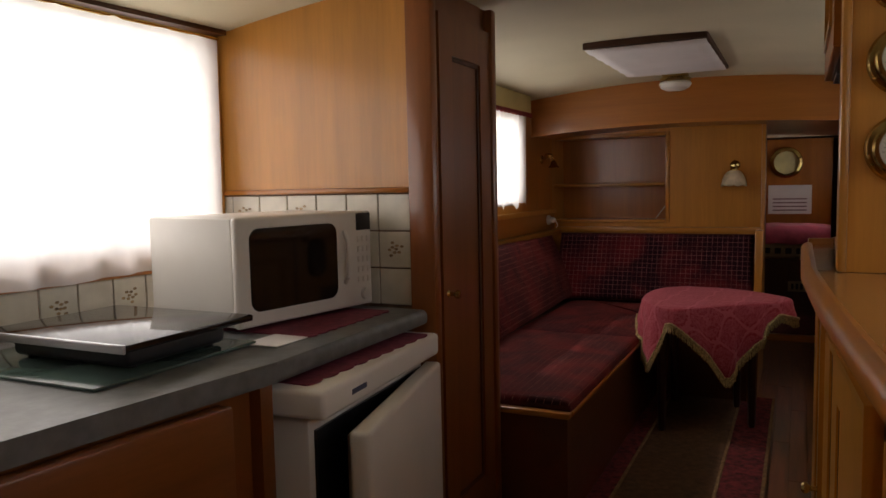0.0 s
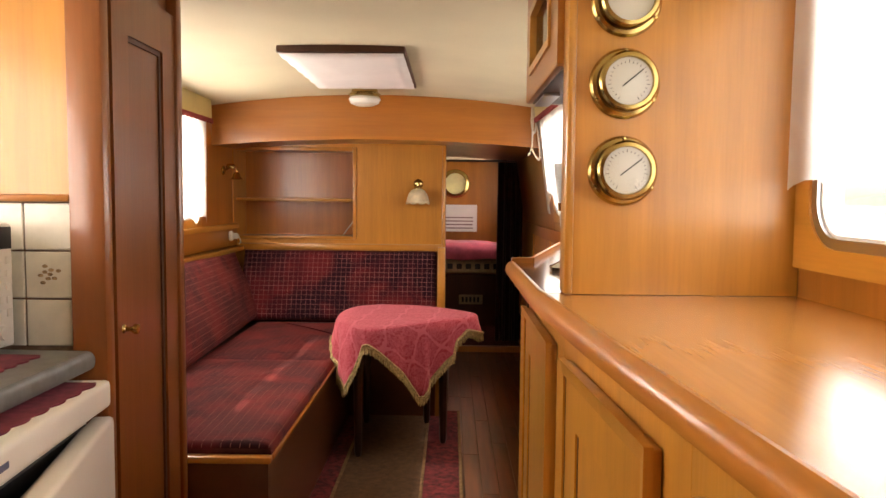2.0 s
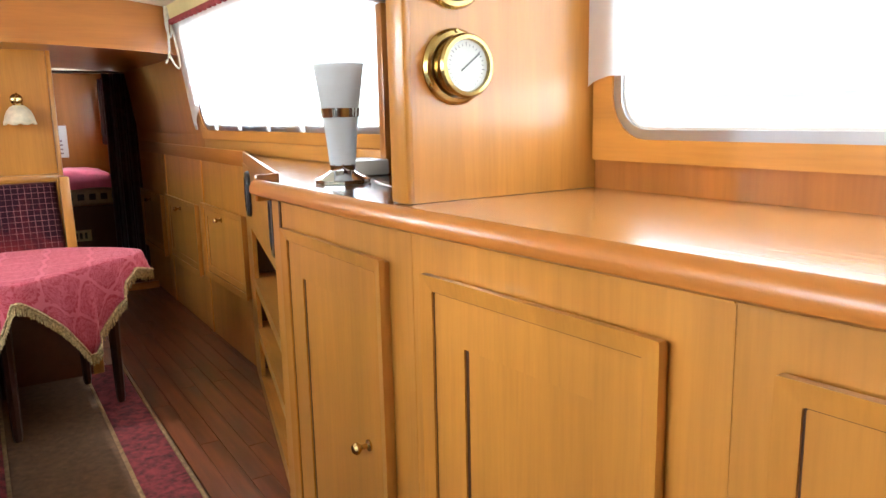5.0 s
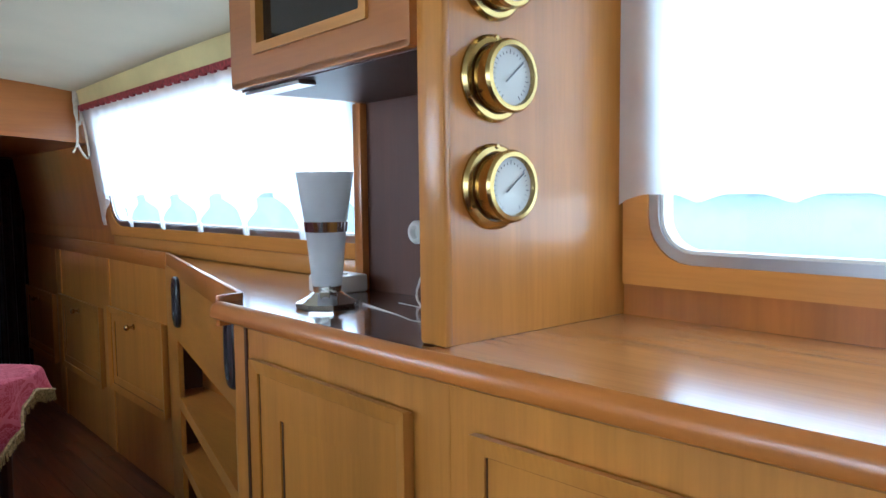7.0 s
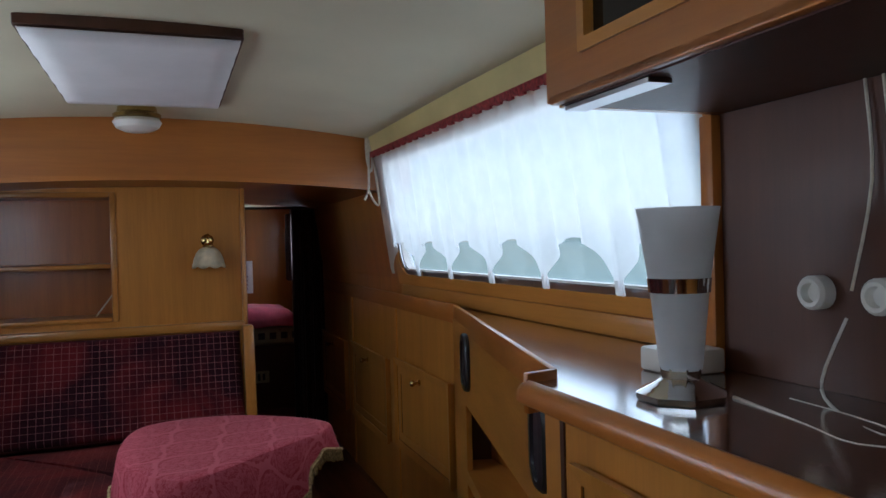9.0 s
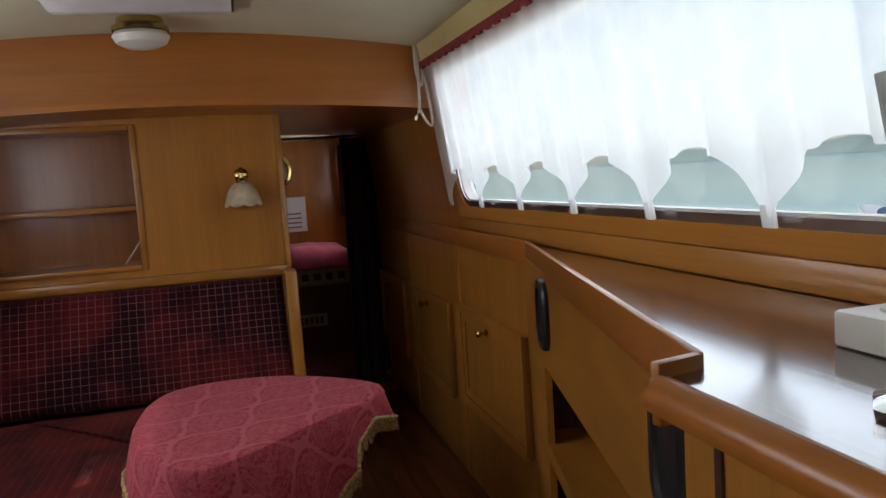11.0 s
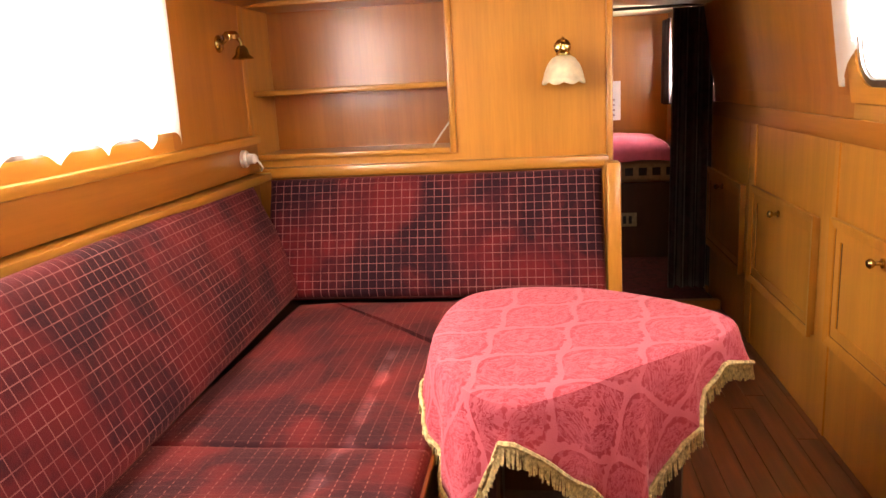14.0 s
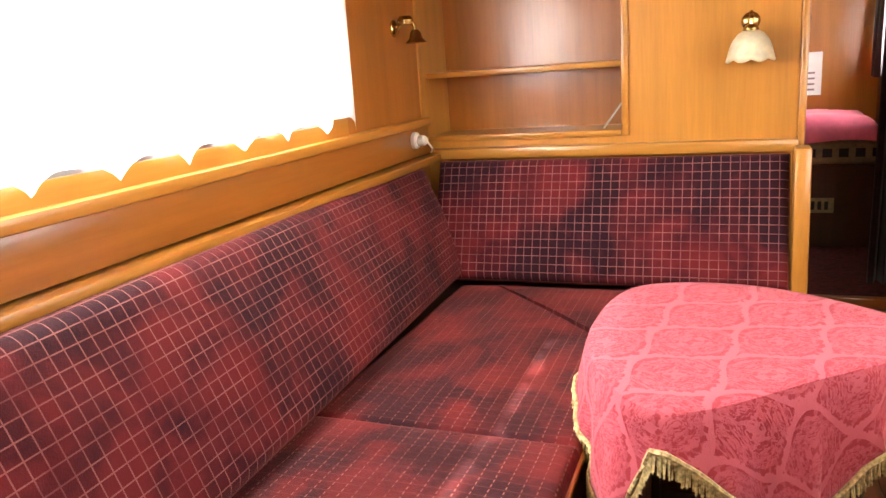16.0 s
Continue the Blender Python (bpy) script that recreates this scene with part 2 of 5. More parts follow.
def velvet(name, dark, light, thread, pitch, dashed=False):
    """Crushed velvet with brushed patches and a woven check, which follows the cloth's own measure."""
    m = mat(name, light, 0.85, var=0.1, bump=0.3, bump_scale=350, sheen=0.25, spec=0.2)
    n, l = m.node_tree.nodes, m.node_tree.links
    p = n["Principled BSDF"]
    p.inputs["Sheen Tint"].default_value = (0.9, 0.25, 0.2, 1)
    p.inputs["Sheen Roughness"].default_value = 0.4
    tc = n.new("ShaderNodeTexCoord")
    t = n.new("ShaderNodeTexNoise")
    t.inputs["Scale"].default_value, t.inputs["Detail"].default_value, t.inputs["Distortion"].default_value = 4.5, 5, 0.6
    l.new(tc.outputs["Object"], t.inputs["Vector"])
    r = n.new("ShaderNodeValToRGB")
    r.color_ramp.elements[0].position, r.color_ramp.elements[1].position = 0.43, 0.62
    r.color_ramp.elements[0].color, r.color_ramp.elements[1].color = (*dark, 1), (*light, 1)
    brushed = n.new("ShaderNodeTexNoise")
    brushed.inputs["Scale"].default_value, brushed.inputs["Detail"].default_value, brushed.inputs["Roughness"].default_value = 17, 6, 0.7
    l.new(tc.outputs["Object"], brushed.inputs["Vector"])
    pile = n.new("ShaderNodeMix")
    pile.inputs[0].default_value = 0.2
    l.new(t.outputs[0], pile.inputs[2]), l.new(brushed.outputs[0], pile.inputs[3])
    l.new(pile.outputs[0], r.inputs[0])
    col = r.outputs[0]
    if thread:
        sep = n.new("ShaderNodeSeparateXYZ")
        l.new(tc.outputs["UV"], sep.inputs[0])
        masks = []
        for i in (0, 1):
            d = n.new("ShaderNodeMath")
            d.operation, d.inputs[1].default_value = "DIVIDE", pitch
            l.new(sep.outputs[i], d.inputs[0])
            f = n.new("ShaderNodeMath")
            f.operation = "FRACT"
            l.new(d.outputs[0], f.inputs[0])
            g = n.new("ShaderNodeMath")
            g.operation, g.inputs[1].default_value = "LESS_THAN", 0.085
            l.new(f.outputs[0], g.inputs[0])
            masks.append(g.outputs[0])
        if dashed:
            stitch, gap, faint = n.new("ShaderNodeMath"), n.new("ShaderNodeMath"), n.new("ShaderNodeMath")
            stitch.operation, stitch.inputs[1].default_value = "PINGPONG", 0.009
            l.new(sep.outputs[1], stitch.inputs[0])
            gap.operation, gap.inputs[1].default_value = "GREATER_THAN", 0.004
            l.new(stitch.outputs[0], gap.inputs[0])
            broken = n.new("ShaderNodeMath")
            broken.operation = "MULTIPLY"
            l.new(masks[0], broken.inputs[0]), l.new(gap.outputs[0], broken.inputs[1])
            faint.operation, faint.inputs[1].default_value = "MULTIPLY", 0.22
            l.new(masks[1], faint.inputs[0])
            masks = [broken.outputs[0], faint.outputs[0]]
        mx = n.new("ShaderNodeMath")
        mx.operation = "MAXIMUM"
        l.new(masks[0], mx.inputs[0]), l.new(masks[1], mx.inputs[1])
        wear = n.new("ShaderNodeTexNoise")
        wear.inputs["Scale"].default_value = 9
        l.new(tc.outputs["Object"], wear.inputs["Vector"])
        wr = n.new("ShaderNodeMapRange")
        wr.inputs[1].default_value, wr.inputs[2].default_value, wr.inputs[3].default_value, wr.inputs[4].default_value = 0.35, 0.6, 0.35, 0.95
        l.new(wear.outputs[0], wr.inputs[0])
        k = n.new("ShaderNodeMath")
        k.operation = "MULTIPLY"
        l.new(mx.outputs[0], k.inputs[0]), l.new(wr.outputs[0], k.inputs[1])
        mix = n.new("ShaderNodeMix")
        mix.data_type = "RGBA"
        l.new(k.outputs[0], mix.inputs[0]), l.new(col, mix.inputs[6])
        mix.inputs[7].default_value = (*thread, 1)
        col = mix.outputs[2]
    l.new(col, p.inputs["Base Color"])
    return m


plush = velvet("crushed_red_velvet", (0.020, 0.0022, 0.007), (0.122, 0.009, 0.012), (0.25, 0.095, 0.085), 0.03)
plush_seat = velvet("crushed_red_velvet_worn", (0.024, 0.0025, 0.006), (0.125, 0.009, 0.010), (0.22, 0.08, 0.06), 0.03, dashed=True)


def damask(name):
    """Red damask: a figured ogee pattern, lighter on darker, over a fine weave."""
    m = mat(name, (0.5, 0.05, 0.08), 0.7, bump=0.25, bump_scale=420, sheen=0.08)
    n, l = m.node_tree.nodes, m.node_tree.links
    p = n["Principled BSDF"]
    tc = n.new("ShaderNodeTexCoord")
    mp = n.new("ShaderNodeMapping")
    mp.inputs["Rotation"].default_value = (0, 0, 0.75)
    l.new(tc.outputs["UV"], mp.inputs[0])
    sep = n.new("ShaderNodeSeparateXYZ")
    l.new(mp.outputs[0], sep.inputs[0])

    def op(kind, a, b=None):
        q = n.new("ShaderNodeMath")
        q.operation = kind
        for i, v in enumerate((a, b)):
            if v is None:
                continue
            if isinstance(v, (int, float)):
                q.inputs[i].default_value = v
            else:
                l.new(v, q.inputs[i])
        return q.outputs[0]
    tau = 2 * math.pi
    wander = n.new("ShaderNodeTexNoise")
    wander.inputs["Scale"].default_value, wander.inputs["Detail"].default_value = 60, 3
    l.new(mp.outputs[0], wander.inputs["Vector"])
    rough = op("SUBTRACT", wander.outputs[0], 0.5)
    u, v = op("ADD", op("DIVIDE", sep.outputs[0], 0.205), op("MULTIPLY", rough, 0.10)), op("DIVIDE", sep.outputs[1], 0.285)
    cv = op("COSINE", op("MULTIPLY", v, tau))
    cu = op("COSINE", op("MULTIPLY", op("SUBTRACT", u, 0.25), tau))
    lines = []
    for shift, k in ((0.0, 0.23), (0.5, -0.23)):
        f = op("FRACT", op("ADD", op("ADD", u, shift), op("MULTIPLY", cv, k)))
        lines.append(op("ABSOLUTE", op("SUBTRACT", f, 0.5)))
    lattice = op("GREATER_THAN", op("ADD", op("MAXIMUM", lines[0], lines[1]), op("MULTIPLY", rough, 0.12)), 0.45)
    fold = n.new("ShaderNodeCombineXYZ")
    l.new(cu, fold.inputs[0]), l.new(cv, fold.inputs[1])
    swirl = n.new("ShaderNodeTexNoise")
    swirl.inputs["Scale"].default_value, swirl.inputs["Detail"].default_value, swirl.inputs["Distortion"].default_value = 3.2, 4, 1.6
    l.new(fold.outputs[0], swirl.inputs["Vector"])
    centre = op("ABSOLUTE", op("ADD", cu, cv))
    ring = op("FRACT", op("MULTIPLY", op("ADD", centre, op("MULTIPLY", swirl.outputs[0], 3.6)), 1.15))
    leafy = op("MULTIPLY", op("GREATER_THAN", ring, 0.5), op("GREATER_THAN", centre, 0.35))
    fleck = op("MULTIPLY", op("GREATER_THAN", wander.outputs[0], 0.53), 0.35)
    pat = op("MAXIMUM", op("MAXIMUM", op("MULTIPLY", leafy, 0.6), op("MULTIPLY", lattice, 0.75)), fleck)
    mix = n.new("ShaderNodeMix")
    mix.data_type = "RGBA"
    l.new(pat, mix.inputs[0])
    mix.inputs[6].default_value, mix.inputs[7].default_value = (0.33, 0.014, 0.034, 1), (0.56, 0.12, 0.16, 1)
    l.new(mix.outputs[2], p.inputs["Base Color"])
    return m


cloth_red = damask("red_damask")


# ---- mesh tools ----
def place_of(ob):
    p = Vector()
    while ob:
        p += ob.location
        ob = ob.parent
    return p


def thing(name, at, label, category, group="", kind=""):
    e = new(name)
    e.location, e.empty_display_size = at, 0.05
    return tagged(e, label, category, group, kind)


def part(name, bm, material, parent=None, label="", smooth=True, kind=""):
    """Links a bmesh, in world measure, as one mesh under a thing or part."""
    off = place_of(parent) if parent else Vector()
    bmesh.ops.translate(bm, vec=-off, verts=bm.verts)
    bmesh.ops.recalc_face_normals(bm, faces=bm.faces)
    me = bpy.data.meshes.new(name)
    bm.to_mesh(me)
    bm.free()
    me.materials.append(material)
    if smooth:
        for f in me.polygons:
            f.use_smooth = True
        me.set_sharp_from_angle(angle=radians(35))
    o = new(name, me)
    if parent:
        o.parent = parent
    return tagged(o, label, kind=kind)


def add_box(bm, x0, x1, y0, y1, z0, z1, bevel=0.0, seg=2, m=None):
    made = bmesh.ops.create_cube(bm, size=1, matrix=Matrix.Translation(((x0 + x1) / 2, (y0 + y1) / 2, (z0 + z1) / 2)) @ Matrix.Diagonal((x1 - x0, y1 - y0, z1 - z0, 1)))
    vs = made["verts"]
    if m:
        bmesh.ops.transform(bm, matrix=m, verts=vs)
    if bevel:
        es = list({e for v in vs for e in v.link_edges})
        bmesh.ops.bevel(bm, geom=es, offset=bevel, segments=seg, profile=0.5, affect="EDGES")
    return bm


def box(*a, **k):
    return add_box(bmesh.new(), *a, **k)


def prism(pts, z0, z1, bevel=0.0):
    bm = bmesh.new()
    lo = [bm.verts.new((x, y, z0)) for x, y in pts]
    hi = [bm.verts.new((x, y, z1)) for x, y in pts]
    bm.faces.new(lo[::-1]), bm.faces.new(hi)
    for i in range(len(pts)):
        j = (i + 1) % len(pts)
        bm.faces.new((lo[i], lo[j], hi[j], hi[i]))
    if bevel:
        bmesh.ops.bevel(bm, geom=list(bm.edges), offset=bevel, segments=2, profile=0.5, affect="EDGES")
    return bm


def lathe(profile, at, axis="z", n=24, sign=1, bm=None, sides=0.0, cap=True):
    """Turns (radius, height) pairs about an axis through a point."""
    bm = bm or bmesh.new()
    rings = []
    for r, h in profile:
        ring = []
        for i in range(n):
            a = 2 * math.pi * i / n + sides
            c, s = r * math.cos(a), r * math.sin(a)
            v = {"z": (c, s, h * sign), "y": (c, h * sign, s), "x": (h * sign, c, s)}[axis]
            ring.append(bm.verts.new(Vector(at) + Vector(v)))
        rings.append(ring)
    for a, b in zip(rings, rings[1:]):
        for i in range(n):
            j = (i + 1) % n
            bm.faces.new((a[i], a[j], b[j], b[i]))
    if cap and profile[0][0] > 1e-6:
        bm.faces.new(rings[0])
    if cap and profile[-1][0] > 1e-6:
        bm.faces.new(rings[-1])
    bmesh.ops.remove_doubles(bm, verts=bm.verts, dist=1e-6)
    return bm


def tube(pts, r, n=8, bm=None, smooth_steps=4):
    """A round bar or cable through some points, rounded between them."""
    bm = bm or bmesh.new()
    P = [Vector(p) for p in pts]
    if smooth_steps > 1 and len(P) > 2:
        Q = []
        for i in range(len(P) - 1):
            a, b, c, d = P[max(i - 1, 0)], P[i], P[i + 1], P[min(i + 2, len(P) - 1)]
            for k in range(smooth_steps):
                t = k / smooth_steps
                Q.append(0.5 * (2 * b + (c - a) * t + (2 * a - 5 * b + 4 * c - d) * t * t + (3 * b - a - 3 * c + d) * t ** 3))
        P = Q + [P[-1]]
    rings = []
    for i, p in enumerate(P):
        t = (P[min(i + 1, len(P) - 1)] - P[max(i - 1, 0)]).normalized()
        u = t.cross(Vector((0, 0, 1)) if abs(t.z) < 0.9 else Vector((1, 0, 0))).normalized()
        w = t.cross(u)
        rings.append([bm.verts.new(p + r * (math.cos(2 * math.pi * k / n) * u + math.sin(2 * math.pi * k / n) * w)) for k in range(n)])
    for a, b in zip(rings, rings[1:]):
        for k in range(n):
            j = (k + 1) % n
            bm.faces.new((a[k], a[j], b[j], b[k]))
    bm.faces.new(rings[0]), bm.faces.new(rings[-1])
    return bm


def wall_mesh(p0, p1, z0, z1, th, holes=(), bm=None, lean=0.0):
    """A wall from p0 to p1 with its thickness to the left of that way, and rectangular holes (u0, u1, z0, z1) cut right through it. lean: metres by which it leans over per metre of height."""
    bm = bm or bmesh.new()
    a, b = Vector((*p0, 0)), Vector((*p1, 0))
    L = (b - a).length
    t = (b - a) / L
    nrm = Vector((-t.y, t.x, 0))
    us = sorted({0, L, *[h[0] for h in holes], *[h[1] for h in holes]})
    zs = sorted({z0, z1, *[h[2] for h in holes], *[h[3] for h in holes]})
    cache = {}

    def v(i, j, k):
        if (i, j, k) not in cache:
            z = zs[j]
            cache[i, j, k] = bm.verts.new(a + t * us[i] + nrm * (th * k - lean * (z - z0)) + Vector((0, 0, z)))
        return cache[i, j, k]

    def solid(i, j):
        if not (0 <= i < len(us) - 1 and 0 <= j < len(zs) - 1):
            return False
        u, z = (us[i] + us[i + 1]) / 2, (zs[j] + zs[j + 1]) / 2
        return not any(h[0] < u < h[1] and h[2] < z < h[3] for h in holes)
    for i in range(len(us) - 1):
        for j in range(len(zs) - 1):
            if not solid(i, j):
                continue
            for k in (0, 1):
                bm.faces.new((v(i, j, k), v(i + 1, j, k), v(i + 1, j + 1, k), v(i, j + 1, k)))
            for di, dj, e in ((-1, 0, ((i, j), (i, j + 1))), (1, 0, ((i + 1, j), (i + 1, j + 1))), (0, -1, ((i, j), (i + 1, j))), (0, 1, ((i, j + 1), (i + 1, j + 1)))):
                if not solid(i + di, j + dj):
                    (a0, b0), (a1, b1) = e
                    bm.faces.new((v(a0, b0, 0), v(a1, b1, 0), v(a1, b1, 1), v(a0, b0, 1)))
    return bm


def round_rect(w, h, r, n=6):
    pts = []
    for cx, cy, a0 in ((w / 2 - r, h / 2 - r, 0), (-w / 2 + r, h / 2 - r, 90), (-w / 2 + r, -h / 2 + r, 180), (w / 2 - r, -h / 2 + r, 270)):
        for k in range(n + 1):
            a = radians(a0 + 90 * k / n)
            pts.append((cx + r * math.cos(a), cy + r * math.sin(a)))
    return pts


def ring_mesh(outer, inner, m, d0, d1, bm=None):
    """A flat frame between two outlines of equal count, from depth d0 to d1, placed by the matrix m (x across, y up, z out)."""
    bm = bm or bmesh.new()
    n = len(outer)
    V = [[bm.verts.new(m @ Vector((*p, d))) for p in loop] for loop, d in ((outer, d0), (inner, d0), (inner, d1), (outer, d1))]
    for a, b in zip(V, V[1:] + V[:1]):
        for i in range(n):
            j = (i + 1) % n
            bm.faces.new((a[i], a[j], b[j], b[i]))
    return bm


def wall_frame(p, q, z):
    """Matrix at the middle of p-q, x along p to q, y up, z to the right of that way."""
    t = (Vector((*q, 0)) - Vector((*p, 0))).normalized()
    up = Vector((0, 0, 1))
    o = t.cross(up)
    m = Matrix((t, up, o)).transposed().to_4x4()
    m.translation = ((p[0] + q[0]) / 2, (p[1] + q[1]) / 2, z)
    return m


def cushion(c, ux, uy, un, w, h, th, bulge=0.012, edge=0.03, nx=24, ny=12, uv0=(0, 0), cut=None):
    """A padded slab: its face spans ux (w) and uy (h) about the corner c, un points out of it; the cloth's measure goes into its UV map."""
    bm = bmesh.new()
    uvl = bm.loops.layers.uv.new("cloth")
    ux, uy, un, c = Vector(ux).normalized(), Vector(uy).normalized(), Vector(un).normalized(), Vector(c)

    def fall(d):
        return 1 - (1 - min(d / edge, 1.0)) ** 2
    us = [-0.0] + [edge * (1 - math.cos(math.pi / 2 * k / 4)) for k in range(1, 4)]
    us = us + [edge + (w - 2 * edge) * k / nx for k in range(nx + 1)] + [w - u for u in us[::-1]]
    vs = [0.0] + [edge * (1 - math.cos(math.pi / 2 * k / 4)) for k in range(1, 4)]
    vs = vs + [edge + (h - 2 * edge) * k / ny for k in range(ny + 1)] + [h - u for u in vs[::-1]]
    rows, uvs = [], {}
    for b in vs:
        row = []
        for a in us:
            e = min(math.sqrt(max(0, fall(min(a, w - a)))), math.sqrt(max(0, fall(min(b, h - b)))))
            lift = (th - edge) + edge * e + bulge * math.sin(math.pi * a / w) * math.sin(math.pi * b / h)
            lift += 0.004 * noise.noise(Vector((a * 5 + c.x * 3, b * 5 + c.y * 7, c.z)))
            x = a
            if cut:
                x = min(max(a, cut[0](b)), cut[1](b))
            v = bm.verts.new(c + ux * x + uy * b + un * lift)
            uvs[v] = (x + uv0[0], b + uv0[1])
            row.append(v)
        rows.append(row)
    for r0, r1 in zip(rows, rows[1:]):
        for i in range(len(us) - 1):
            f = bm.faces.new((r0[i], r0[i + 1], r1[i + 1], r1[i]))
            for lp in f.loops:
                lp[uvl].uv = uvs[lp.vert]
    rim = rows[0] + [r[-1] for r in rows[1:]] + rows[-1][-2::-1] + [r[0] for r in rows[-2:0:-1]]
    low = []
    for v in rim:
        d = v.co - c
        q = bm.verts.new(c + ux * d.dot(ux) + uy * d.dot(uy))
        uvs[q] = (uvs[v][0], uvs[v][1] + th)
        low.append(q)
    for i in range(len(rim)):
        j = (i + 1) % len(rim)
        f = bm.faces.new((rim[i], rim[j], low[j], low[i]))
        for lp in f.loops:
            lp[uvl].uv = uvs[lp.vert]
    bm.faces.new(low[::-1])
    bmesh.ops.remove_doubles(bm, verts=bm.verts, dist=1e-5)
    return bm


def curtain_mesh(p, q, z_top, z_bot, n_folds, depth, scallop=0.0, seed=1, n_scallop=6, taper=0.0, wave=0.004):
    """A hanging cloth with folds and, if asked, a hem of hanging tongues."""
    rng = random.Random(seed)
    ph = [rng.uniform(0, 6.28) for _ in range(4)]
    bm = bmesh.new()
    t = Vector((q[0] - p[0], q[1] - p[1], 0))
    nrm = Vector((-t.y, t.x, 0)).normalized()
    cols, rows_n = max(160, n_folds * 10), 16
    grid = []
    for i in range(cols + 1):
        u = i / cols
        s = abs(math.sin(math.pi * n_scallop * u))
        zb = z_bot + (scallop * (0.86 * min(1.0, max(0.0, (s - 0.2) / 0.6)) ** 0.8 + 0.14 * max(0.0, (s - 0.9) / 0.1)) if scallop > 0.1 else scallop * min(1.0, 1.25 * s) ** 0.6) if scallop else z_bot + wave * math.sin(20 * u + ph[3])
        col = []
        for j in range(rows_n + 1):
            v = j / rows_n
            z = z_top + (zb - z_top) * v
            d = depth * (0.35 + 0.65 * v) * (math.sin(2 * math.pi * n_folds * u + ph[0]) + 0.45 * math.sin(2 * math.pi * n_folds * 1.7 * u + ph[1] + v))
            uu = u + taper * v * (0.5 - u)
            col.append(bm.verts.new(Vector((*p, 0)) + t * uu + nrm * d + Vector((0, 0, z))))
        grid.append(col)
    for a, b in zip(grid, grid[1:]):
        for j in range(rows_n):
            bm.faces.new((a[j], b[j], b[j + 1], a[j + 1]))
    return bm


# ---- structure ----
def shear(bm, lean, z0=1.05):
    for v in bm.verts:
        if v.co.z > z0:
            v.co.x -= lean * (v.co.z - z0)
    return bm


LEAN = 0.15
tagged(part("floor_base", box(-1.55, 1.1, BACK, 2.65, -0.08, -0.016), dark_z), "dark wooden subfloor under the cabin sole", "floor", kind="structure")
# cabin sides: port and starboard, in two lengths each
wall_port = tagged(part("wall_port", wall_mesh((-1.2, -2.7), (-1.2, 0), -0.05, 1.84, 0.05, [(0.3, 1.98, 1.05, 1.64)]), amber_z, smooth=False),
    "varnished teak side of the saloon with a window", "wall", kind="structure")
wall_port_aft = tagged(part("wall_port_aft", wall_mesh((left_x(BACK), BACK), (left_x(-2.702), -2.702), -0.05, 1.84, 0.05, [(1.0, 2.842, 1.0, 1.74)]), amber_z, smooth=False),
    "varnished teak side of the galley with a window", "wall", kind="structure")
wall_starboard = tagged(part("wall_starboard", shear(wall_mesh((right_x(1.3), 1.3), (right_x(-3.3), -3.3), -0.05, 1.84, 0.05, [(1.8, 3.92, 1.09, 1.66)]), LEAN), amber_z, smooth=False),
    "varnished teak cabin side above the lockers", "wall", kind="structure")
wall_aft_side = tagged(part("wall_starboard_aft", wall_mesh((right_x(-3.302), -3.302), (right_x(BACK), BACK), -0.05, 1.84, 0.05, [(0.066, 1.95, 1.09, 1.74)]), amber_z, smooth=False),
    "varnished teak side of the galley with a window", "wall", kind="structure")
tagged(part("wall_aft", wall_mesh((1.1, BACK), (-1.56, BACK), -0.05, 1.84, 0.05), amber_z, smooth=False), "plain teak bulkhead behind the galley", "wall", kind="structure")

# headlining
bm = bmesh.new()
nx, ny = 24, 20
grid = [[bm.verts.new((-1.75 + 3.05 * i / nx, BACK - 0.05 + (6.0 - 0.40) * j / ny, 0)) for j in range(ny + 1)] for i in range(nx + 1)]
for col in grid:
    for v in col:
        s = (v.co.x + 1.75) / 3.05
        a, b = left_x(v.co.y) - 0.045, right_x(v.co.y) + 0.045
        v.co.x = a + (b - a) * s
        v.co.z = ceil_z(v.co.x, v.co.y)
for a, b in zip(grid, grid[1:]):
    for j in range(ny):
        bm.faces.new((a[j], b[j], b[j + 1], a[j + 1]))
r = bmesh.ops.extrude_face_region(bm, geom=list(bm.faces))
for v in r["geom"]:
    if isinstance(v, bmesh.types.BMVert):
        v.co.z += 0.05
tagged(part("ceiling", bm, cream), "arched cream vinyl headlining", "ceiling", kind="structure")


# arched deck beam with its soffit
def arch(x):
    return 1.56 - 0.042 * ((x + 0.25) / 0.95) ** 2


def arched_slab(y0, y1, low, high, bev=0.0, x0=-1.3, x1=0.9, n=30):
    bm = bmesh.new()
    secs = []
    for i in range(n + 1):
        x = x0 + (x1 - x0) * i / n
        secs.append([bm.verts.new((x, yy, zz)) for yy, zz in ((y0, low(x)), (y1, low(x)), (y1, high(x)), (y0, high(x)))])
    for a, b in zip(secs, secs[1:]):
        for k in range(4):
            bm.faces.new((a[k], b[k], b[(k + 1) % 4], a[(k + 1) % 4]))
    bm.faces.new(secs[0]), bm.faces.new(secs[-1])
    return bm


beam = thing("deck_beam", (-0.25, -0.44, 1.56), "arched varnished teak beam across the cabin", "beam", kind="structure")
part("fascia", arched_slab(-0.45, -0.42, arch, lambda x: 1.86), amber_x, beam)
part("lip", arched_slab(-0.462, -0.42, lambda x: arch(x) - 0.014, lambda x: arch(x) + 0.006), amber_x, beam)
part("soffit", arched_slab(-0.419, 1.3, lambda x: arch(x) - 0.006, lambda x: 1.84), amber_x, beam, "painted underside of the beam")

